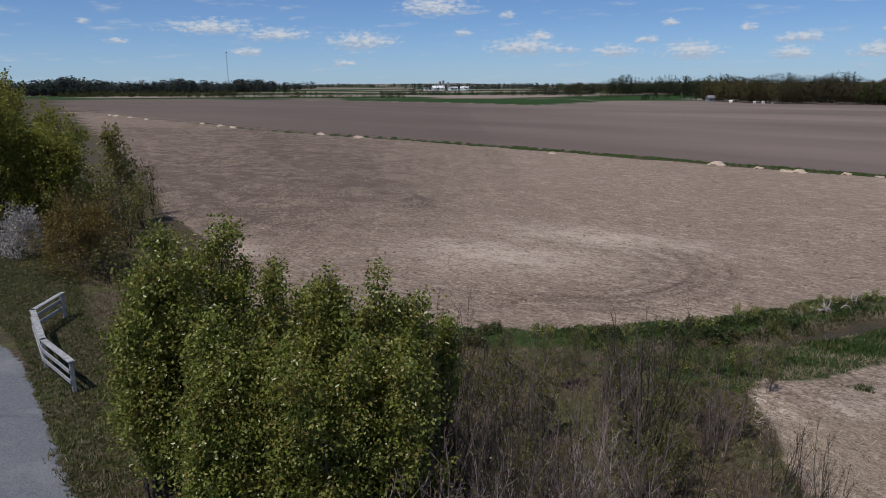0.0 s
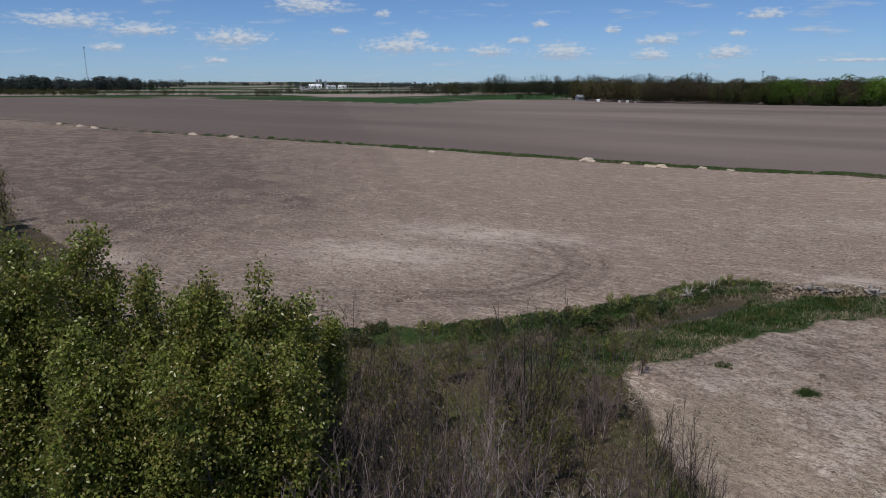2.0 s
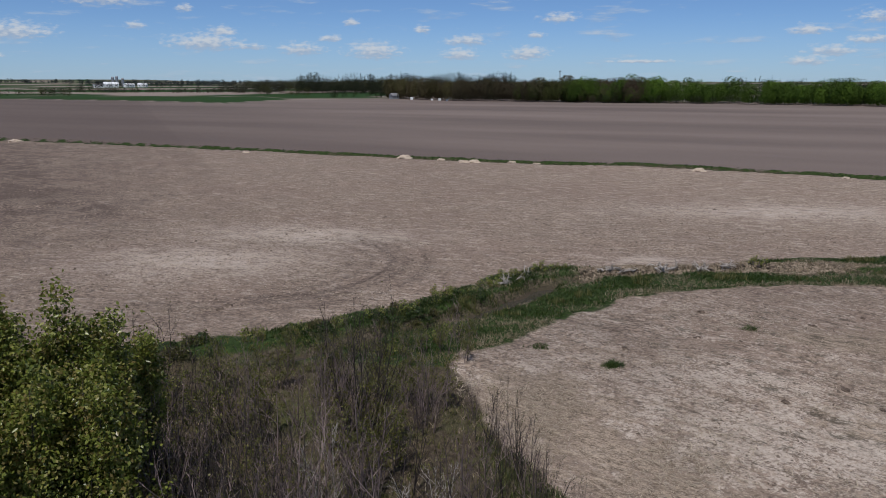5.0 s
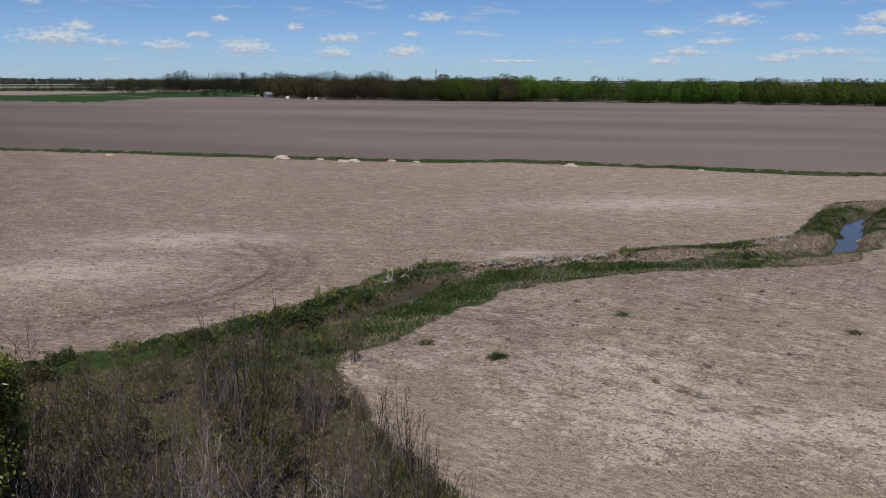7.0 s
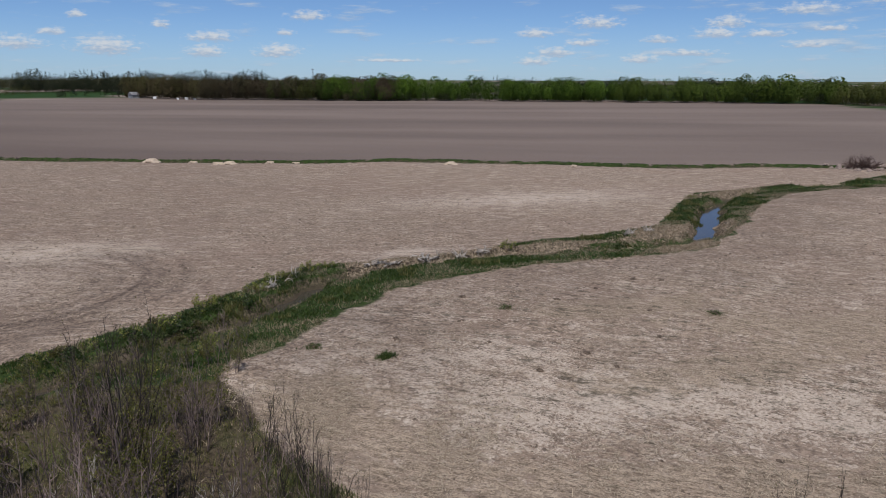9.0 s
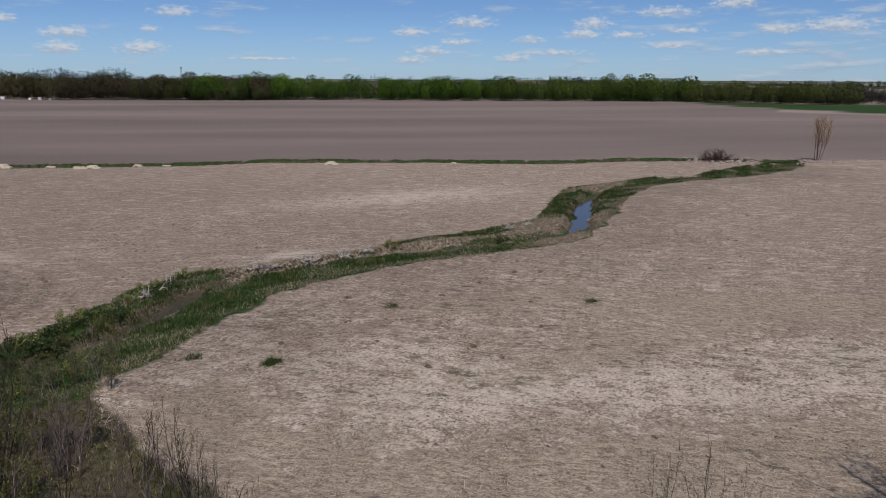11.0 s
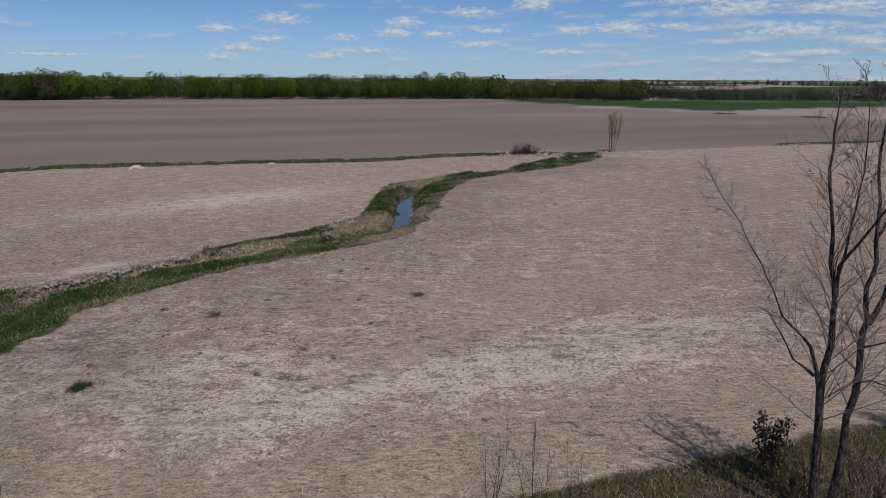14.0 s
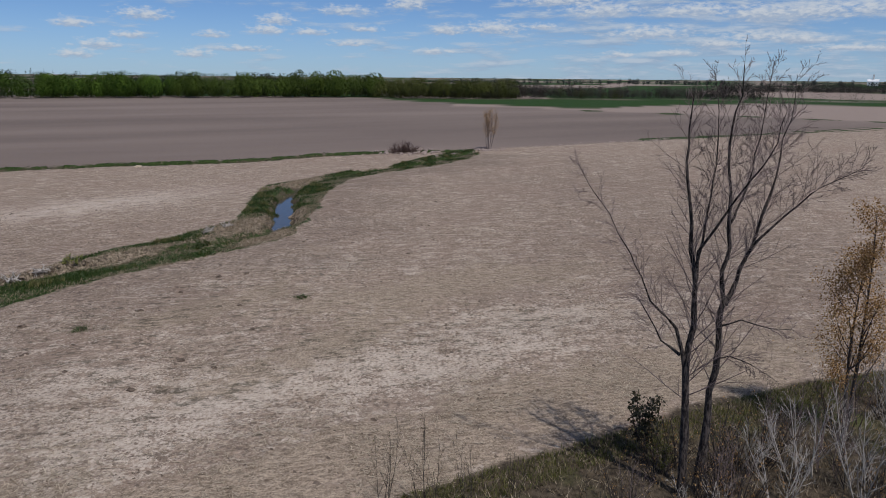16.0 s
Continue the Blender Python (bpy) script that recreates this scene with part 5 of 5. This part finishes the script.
def crumbs(name, px, py, size, seed, mat, label, category, long=1.0):
    """Small angular lumps lying on the soil."""
    r = np.random.default_rng(seed)
    n = len(px)
    a = r.uniform(0, 2 * np.pi, n)
    s = size * np.exp(r.normal(0, 0.4, n))
    z = land(px, py) - 0.15 * s
    corner = []
    for k in range(4):
        b = a + np.pi / 2 * k + r.normal(0, 0.25, n)
        q = s * r.uniform(0.6, 1.2, n) * (long if k % 2 == 0 else 1.0)
        corner.append(np.stack([px + q * np.cos(b), py + q * np.sin(b), z], 1))
    corner.append(np.stack([px + 0.3 * s * r.normal(0, 1, n), py + 0.3 * s * r.normal(0, 1, n), z + s * r.uniform(0.5, 1.1, n)], 1))
    i = np.arange(n)[:, None] * 5
    faces = np.concatenate([i + [0, 1, 4], i + [1, 2, 4], i + [2, 3, 4], i + [3, 0, 4]])
    return stuff(name, mesh_of(name, np.stack(corner, 1).reshape(-1, 3), faces), mat, label, category)


RUBBLE = material("bank_rubble", island_paint((0.060, 0.044, 0.032), (0.29, 0.225, 0.165)), rough=0.9)
CRUMB = material("soil_crumb", island_paint((0.085, 0.064, 0.048), (0.34, 0.265, 0.21)), rough=0.95)
crumbs("bank_rubble", rx, ry, 0.065, 117, RUBBLE, "pale rubble, roots and clods on the bare creek banks", "rubble", 1.7)
vx, vy = scatter(104, 9000, [(-12, 19), (-3, 11), (9.5, 11), (10.5, 22), (4, 28), (-10, 33), (-20, 55), (-26, 52), (-20, 35), (-14.5, 28)])
stuff("verge_grass", blades("verge_grass", vx, vy, 0.14, 105, 0.6, 0.018, 4), MOSSY, "patchy green grass on the verge", "grass")
vx, vy = scatter(106, 7000, [(-12, 19), (-3, 11), (9.5, 11), (10.5, 22), (4, 28), (-10, 33), (-20, 55), (-24, 52), (-18, 35), (-12.5, 27)])
stuff("verge_straw", blades("verge_straw", vx, vy, 0.14, 107, 0.9, 0.014, 4), STRAW, "dry brown grass among the bushes", "grass")
vx, vy = scatter(108, 3000, [(14.5, 6.2), (16.4, 4.7), (20.6, -0.2), (26.2, -7), (30, -13), (28.4, -13), (24.4, -7), (19.4, -0.6), (15.4, 3.6), (13.4, 4.6)])
stuff("edge_grass", blades("edge_grass", vx, vy, 0.14, 109, 0.6, 0.016, 4), MOSSY, "rough grass along the near field edge", "grass")
vx, vy = scatter(110, 2200, [(16, 4.5), (20.5, -0.3), (26, -7), (30, -13), (22, -14), (15, -2)])
stuff("edge_straw", blades("edge_straw", vx, vy, 0.18, 111, 0.9, 0.014, 4), STRAW, "dry weeds along the near field edge", "grass")


dx, dy = [], []
for (ax, ay), (bx, by) in zip(DITCH[3:], DITCH[4:]):
    n = int(math.hypot(bx - ax, by - ay) * 30)
    t = rng.random(n)
    o = rng.normal(0, 0.9, n)
    l = math.hypot(bx - ax, by - ay)
    dx.append(ax + t * (bx - ax) - o * (by - ay) / l), dy.append(ay + t * (by - ay) + o * (bx - ax) / l)
dx, dy = np.concatenate(dx), np.concatenate(dy)
stuff("ditch_grass", blades("ditch_grass", dx, dy, 0.10, 112, 0.6, 0.04, 5), DITCH_GRASS, "dark green grass growing in the field ditch", "grass")


vx, vy = scatter(113, 15000, [(-8.5, 14.5), (-11.9, 19.6), (-14.9, 23.9), (-19.2, 29.8), (-24, 35), (-33, 49), (-27, 50), (-18, 34), (-13.0, 26.5), (-10.0, 20.0), (-6.6, 15)])
TRAIL_GRASS = leaf_material("mown_grass_blade", ((0.032, 0.045, 0.012), (0.075, 0.094, 0.025), (0.15, 0.145, 0.058)), 0.25)
stuff("trail_grass", blades("trail_grass", vx, vy, 0.09, 114, 0.8, 0.02, 4), TRAIL_GRASS, "short olive-green grass beside the trail", "grass")
vx, vy = scatter(118, 750, [(8.2, 12.6), (9.9, 13.0), (10.0, 16.6), (9.4, 18.2), (8.4, 16)])
stuff("corner_grass", blades("corner_grass", vx, vy, 0.13, 119, 0.8, 0.016, 5), TRAIL_GRASS, "green grass at the corner of the stubble field", "grass")


def litter(name, poly, count, seed, long, wide, label, cut=0.3):
    """Flat scraps of stalk lying every way on the soil."""
    px, py = scatter(seed, count, poly)
    r = np.random.default_rng(seed)
    keep = np.sin(px * 0.8 + 1.7 * np.sin(py * 0.55)) + np.sin(py * 1.1 - px * 0.45 + 2 * np.sin(px * 0.3)) + r.normal(0, 0.6, len(px)) > cut
    px, py = px[keep], py[keep]
    n = len(px)
    a = r.uniform(0, np.pi, n)
    l, w = long * r.uniform(0.3, 1.2, n), wide * r.uniform(0.6, 1.4, n)
    z = land(px, py) + r.uniform(0.01, 0.04, n)
    tilt = r.normal(0, 0.12, n)
    dx, dy = np.cos(a), np.sin(a)
    v = np.stack([np.stack([px + s * dx * l / 2 - q * dy * w / 2, py + s * dy * l / 2 + q * dx * w / 2, z + s * tilt * l / 2 + 0.01], 1) for s, q in ((-1, -1), (1, -1), (1, 1), (-1, 1))], 1).reshape(-1, 3)
    stuff(name, mesh_of(name, v, np.arange(4 * n).reshape(-1, 4)), LITTER, label, "crop litter")


litter("stalk_litter", [(9.7, 13), (16, 5), (28, -9), (44, -14), (52, 10), (40, 21), (27, 27), (12, 24)], 50000, 121, 0.18, 0.014, "scattered pale maize stalks on bare soil")
litter("edge_litter", [(10.2, 23), (9.8, 14), (15.5, 5.5), (20, 0.8), (26, -6), (29, -5), (22, 4), (16, 11), (13.5, 20)], 14000, 123, 0.16, 0.011, "dry maize stalks along the field edge", -0.2)
px, py = scatter(124, 30000, [(9.9, 13), (16, 5), (28, -9), (44, -14), (60, 0), (60, 20), (40, 21), (27, 27), (12, 24)])
part_of = np.sin(px * 0.55 + 1.5 * np.sin(py * 0.8)) + np.sin(py * 0.9 - px * 0.3) + rng.normal(0, 0.7, len(px)) > 0.1
crumbs("soil_crumbs", px[part_of], py[part_of], 0.036, 125, CRUMB, "dark soil crumbs and root clumps on the stubble field", "soil crumbs", 1.4)
px, py = scatter(126, 26000, [(-14, 42), (-8, 36), (12, 33.5), (22, 37), (44, 30.5), (56, 34), (34, 70), (-2, 95), (-30, 95)])
part_of = np.sin(px * 0.35 + 1.5 * np.sin(py * 0.5)) + np.sin(py * 0.6 - px * 0.3) + rng.normal(0, 0.7, len(px)) > 0.0
crumbs("tilled_crumbs", px[part_of], py[part_of], 0.05, 127, CRUMB, "crumbs of tilled soil on the far bank", "soil crumbs", 1.4)
litter("long_straw", [(10.2, 23), (9.8, 14), (15.5, 5.5), (20, 0.8), (26, -6), (31, -5), (24, 6), (18, 11), (15.5, 20)], 4200, 128, 0.34, 0.018, "long tan maize stalks strewn along the field edge", 0.2)
litter("field_litter", [(-8, 36), (12, 33.5), (22, 37), (44, 30.5), (56, 34), (30, 70), (-12, 62)], 20000, 122, 0.22, 0.025, "bleached crop scraps over the tilled soil")


def clods():
    spots = [(15.4, 24.2), (25.2, 22.0), (22.2, 22.2), (31.8, 14.5), (31.3, 21.0), (34.2, 20.5), (35.2, 19.3), (23.2, 15.8), (27.2, 14.8), (29.9, 16.9), (28.0, 21.1), (4.1, 35.5), (3.6, 35.0), (24.8, 24.7), (61.7, 14.6), (67.6, 17.4), (64.0, 20.0), (20.4, 16.0), (18.5, 22.5)]
    r = random.Random(131)
    px, py = scatter(132, 20, [(12, 22), (17, 9), (30, 0), (52, 5), (50, 18), (34, 24), (22, 26.5)])
    spots += list(zip(px, py))
    px, py = scatter(133, 14, [(-6, 38), (12, 34), (30, 36), (26, 50), (0, 60)])
    spots += list(zip(px, py))
    shapes = [lump("clod", i, 0.19, 0.14, 0.085, 0.7) for i in range(4)]
    for i, (x, y) in enumerate(spots):
        s = r.uniform(0.25, 0.7) if i > 18 else r.uniform(0.7, 1.2)
        ob = part("soil_clod", shapes[i % 4], CLOD)
        ob.matrix_basis = pose(x, y, float(land(x, y)), 0, 0, r.uniform(0, 360)) @ Matrix.Scale(s, 4)
        tagged(ob, "dark clod of soil and roots on the field", "clod", "clods on the fields")


clods()
for i, (x, y, n, tall) in enumerate(((16.95, 21.2, 60, 0.2), (15.4, 24.2, 25, 0.14), (31.8, 14.5, 25, 0.14), (25.2, 22.0, 20, 0.14))):
    r = np.random.default_rng(140 + i)
    me = blades("grass_tuft", x + r.normal(0, 0.17, n * 3), y + r.normal(0, 0.13, n * 3), tall * 0.75, 150 + i, 0.7, 0.012, 6)
    me.materials.append(GRASS)
    tagged(new("grass_tuft", me), "dark green grass tuft on bare soil", "grass tuft", "tufts on the field", "stuff")

# ---- spoil heaps along the ditch ----
HEAPS = ((-130, 285, 1.0), (-125, 279, 1.2), (-112, 262, 1.0), (-100, 247, 0.9), (-70, 214, 0.8), (-61.4, 204, 0.9), (-54.7, 192.4, 1.1), (-26.6, 164.6, 0.9), (-16.5, 152.8, 1.1), (18.8, 115, 0.6),
         (38.5, 97.5, 0.95), (42.3, 93.1, 0.6), (44.1, 89.6, 0.7), (45.3, 88.6, 0.8), (49.5, 85.6, 0.6), (52, 83.2, 0.5), (66.3, 68.3, 0.8), (76.7, 56.2, 0.5))
heaps = [lump("heap", 10 + i, 1.1, 0.8, 0.62, 0.45, 3) for i in range(3)]
for i, (x, y, s) in enumerate(HEAPS):
    ob = part("spoil_mound", heaps[i % 3], SAND)
    ob.matrix_basis = pose(x - 1.5, y - 1.4, float(land(x - 1.5, y - 1.4)) - 0.03, 0, 0, -45 + 25 * (i % 3)) @ Matrix.Diagonal((s, s * 0.9, s * 0.75, 1))
    tagged(ob, "pale mound of sandy spoil beside the ditch", "spoil mound", "mounds along the ditch")


# ---- brush pile on stones, small tree, stones ----
def stones(name, spots, seed, size, label, group):
    r = random.Random(seed)
    shapes = [lump("stone", seed + i, 1, 0.8, 0.7, 0.5) for i in range(4)]
    for i, (x, y) in enumerate(spots):
        s = size * r.uniform(0.5, 1.3)
        ob = part(name, shapes[i % 4], ROCK)
        ob.matrix_basis = pose(x, y, float(land(x, y)) + 0.1 * s, r.uniform(-15, 15), 0, r.uniform(0, 360)) @ Matrix.Scale(s, 4)
        tagged(ob, label, "stone", group)


r = random.Random(160)
stones("field_stone", [(101.5 + r.gauss(0, 1.8) * 0.7 - 0.7 * r.gauss(0, 2.2), 28.0 + r.gauss(0, 0.9) + 1.1 * r.gauss(0, 2.2)) for i in range(170)], 161, 0.26, "pale field stone in the heap by the ditch", "stones under the brush pile")
stones("field_stone", [(109 + r.gauss(0, 1.2), 18 + r.gauss(0, 1.4)) for i in range(60)], 162, 0.22, "pale field stone below the small tree", "stones below the small tree")
stones("field_stone", [(lambda t: (111 + 28 * t + r.gauss(0, 0.4), 16 - 28 * t + r.gauss(0, 0.5)))(r.random()) for i in range(110)], 163, 0.15, "pale field stone along the grass strip", "stones along the strip")
# unidentified white object on the bank, stone shapes stand in for it
stones("white_stone", [(41.3, 25.7), (41.5, 25.4)], 166, 0.2, "unidentified white object on the creek bank, shaped as a stone", "white stones")
stones("culvert_stone", [(-14.5 + 3.2 * r.random(), 47 - 9 * r.random()) for i in range(9)], 165, 0.22, "pale stone at the washed-out field edge", "stones at the field edge")


def brush_pile():
    root = empty("brush_pile", 101.2, 28.6)
    w = Wood(170)
    for i in range(150):
        a, b = w.rng.uniform(0, 2 * math.pi), w.rng.random() ** 0.5
        start = Vector((1.9 * b * math.cos(a), 1.9 * b * math.sin(a), 0.35 + 0.95 * (1 - b)))
        way = Vector((w.rng.gauss(0, 1), w.rng.gauss(0, 1), abs(w.rng.gauss(0.25, 0.5))))
        w.grow(start, way, w.rng.uniform(0.9, 2.2), 0.055, 1, (6,), (20, 60), 0.0, 0.15)
    part("brushwood", w.mesh("brushwood"), material("reddish_brushwood", bark_paint((0.040, 0.024, 0.020), (0.125, 0.078, 0.066))), root)
    tagged(root, "dark tangled brush pile heaped on pale field stones", "brush pile")


brush_pile()
w_tree = empty("small_tree", 109.6, 17.6)
w = Wood(171)
for a, b in ((-0.3, 0.2), (0.05, 0.0), (0.3, 0.1), (0.1, -0.3), (-0.1, -0.2)):
    w.grow(Vector((a, b, -0.1)), Vector((a * 0.7, b * 0.7, 1)), 5.8 - abs(a), 0.06, 2, (14, 5), (14, 32), 0.1, 0.04, 0.3, (0.22, 0.38), 0.4, 4, 0.25, 0.012)
part("trunk", w.mesh("trunk"), TWIG, w_tree)
part("crown", leaves("crown", around(w.tips, 2000, 0.2, 172), 0.08, 172), RUST, w_tree)
tagged(w_tree, "small upright tree with yellowish buds beside the ditch", "tree")


# ---- timber railing at the culvert ----
def railing():
    posts = [Vector((-13.66, 24.2, 0)), Vector((-15.95, 26.5, 0)), Vector((-18.5, 30.3, 0)), Vector((-18.6, 33.0, 0))]
    root = empty("timber_railing", -15.95, 26.5)
    base = root.matrix_basis.translation
    for i, p in enumerate(posts):
        me = box("post", 0.14, 0.14, 1.5, 0.012)
        ob = part("post", me, PLANK, root)
        ob.matrix_basis = pose(p.x - base.x, p.y - base.y, 0.40 - base.z + 0.1, 0, 0, 40)
    for a, b in zip(posts, posts[1:]):
        d = b - a
        turn = math.degrees(math.atan2(d.y, d.x))
        mid = (a + b) / 2
        side = Vector((d.y, -d.x, 0)).normalized() * 0.1
        for z, h, wd in ((0.40, 0.16, 0.045), (0.80, 0.16, 0.045)):
            ob = part("rail", box("rail", d.length + 0.12, wd, h, 0.008), PLANK, root)
            ob.matrix_basis = pose(mid.x - base.x - side.x, mid.y - base.y - side.y, z - base.z + 0.1, 0, 0, turn)
        ob = part("top_rail", box("top_rail", d.length + 0.2, 0.24, 0.05, 0.01), PLANK, root, "wide weathered cap board")
        ob.matrix_basis = pose(mid.x - base.x, mid.y - base.y, 1.185 - base.z + 0.1, 0, 0, turn)
    tagged(root, "weathered grey timber railing beside the trail", "railing")


railing()


# ---- distant buildings and masts ----
def gable(name, sx, sy, sz, rise, over=0.3):
    """Roof prism over a box of that size."""
    x, y = sx / 2 + over, sy / 2 + over
    v = [(-x, -y, sz), (x, -y, sz), (x, y, sz), (-x, y, sz), (-x, 0, sz + rise), (x, 0, sz + rise)]
    me = bpy.data.meshes.new(name)
    me.from_pydata(v, [], [(0, 1, 5, 4), (2, 3, 4, 5), (0, 4, 3), (1, 2, 5), (3, 2, 1, 0)])
    return me


def house(name, turn, dist, sx, sy, sz, rise, wall, roof, label, facing=20.0, windows=3, category="building", over=0.3):
    x, y = polar(turn, dist)
    root = empty(name, x, y, turn=turn + facing)
    part("wall", box("wall", sx, sy, sz + 1.0, 0.0, (0, 0, sz / 2 - 0.5)), wall, root)
    part("roof", gable("roof", sx, sy, sz + 0.01, rise, over), roof, root)
    for i in range(windows):
        ob = part("window", box("window", sx * 0.09, 0.12, sz * 0.3, 0.0), GLASS, root)
        ob.location = (-sx / 2 + sx * (i + 0.7) / (windows + 0.4), -sy / 2 - 0.02, sz * 0.55)
    return tagged(root, label, category)


house("dairy_barn", 0.4, 1180, 20, 10, 4.5, 3.6, WHITE, PALE_ROOF, "long white farm barn with a pale metal roof", 10)
house("dairy_barn", -1.7, 1200, 13, 9, 4, 2.4, WHITE, PALE_ROOF, "low white farm shed with a pale roof", -10)
house("machine_shed", 1.2, 1160, 15, 8, 3.6, 1.8, WHITE, GREY_ROOF, "grey-roofed white farm shed", 0)
house("dairy_barn", -0.8, 1190, 13, 9, 4.2, 2.0, WHITE, PALE_ROOF, "low white farm shed with a pale roof", 25)
house("farmhouse", -11.2, 900, 11, 8, 4.5, 2.6, WHITE, GREY_ROOF, "white two-storey farmhouse among trees", 15)
house("farmhouse", 16.4, 1400, 14, 9, 4, 3, WHITE, PALE_ROOF, "white farm building below the tall mast", 30)
house("farmhouse", 21.0, 1300, 9, 10, 5, 3, WHITE, GREY_ROOF, "small pale house before the distant woods", -10)
house("grey_house", -20.3, 436, 4.2, 3.8, 2.0, 1.5, GREY_WALL, GREY_ROOF, "grey house at the edge of the woods", 30)
for i, (turn, dist, s) in enumerate(((-21.7, 418, 1.0), (-23.3, 404, 0.7), (-23.9, 401, 0.9), (-24.5, 397, 0.7))):
    house("white_shed", turn, dist, s * 1.6, s, s * 0.9, s * 0.4, WHITE, PALE_ROOF, "small white shed below the woods", 10 * i, 1, "shed", 0.08)["group"] = "white sheds"
house("white_church", -107.8, 1500, 18, 10, 8, 4, WHITE, PALE_ROOF, "far white building on the horizon", 0)
part("spire", box("spire", 3, 3, 16, 0.3, (0, 0, 12)), WHITE, bpy.data.objects["white_church"])


def tube(name, r, h, sides=12, top=None):
    bm = bmesh.new()
    bmesh.ops.create_cone(bm, cap_ends=True, segments=sides, radius1=r, radius2=r if top is None else top, depth=h)
    bmesh.ops.translate(bm, vec=(0, 0, h / 2), verts=bm.verts)
    me = bpy.data.meshes.new(name)
    bm.to_mesh(me)
    bm.free()
    return me


for turn, h in ((0.25, 14), (-0.02, 15), (-0.4, 12)):
    x, y = polar(turn, 1210)
    root = empty("silo", x, y)
    part("shaft", tube("shaft", 2.0, h), STEEL, root)
    ob = part("dome", lump("dome", 3, 2.0, 2.0, 1.7, 0.0), STEEL, root)
    ob.location = (0, 0, h)
    tagged(root, "tall grey farm silo behind the barns", "silo", "silos")


def mast(name, turn, dist, h, w, label):
    x, y = polar(turn, dist)
    root = empty(name, x, y)
    for i in range(3):
        a = 2 * math.pi * i / 3
        ob = part("leg", tube("leg", w * 0.16, h, 5), STEEL, root)
        ob.location = (w * math.cos(a), w * math.sin(a), 0)
    n = int(h / (w * 3))
    for i in range(n):
        ob = part("brace", tube("brace", w * 1.0, h / n * 0.12, 6), STEEL, root)
        ob.location = (0, 0, h * (i + 0.5) / n)
    ob = part("antenna", tube("antenna", w * 1.5, h * 0.04, 8), STEEL, root)
    ob.location = (0, 0, h * 0.97)
    tagged(root, label, "mast")


mast("radio_mast", 16.45, 1400, 70, 0.75, "tall slim guyed radio mast on the plain")
mast("lattice_tower", -33.3, 900, 22, 0.9, "steel lattice tower rising behind the woods")
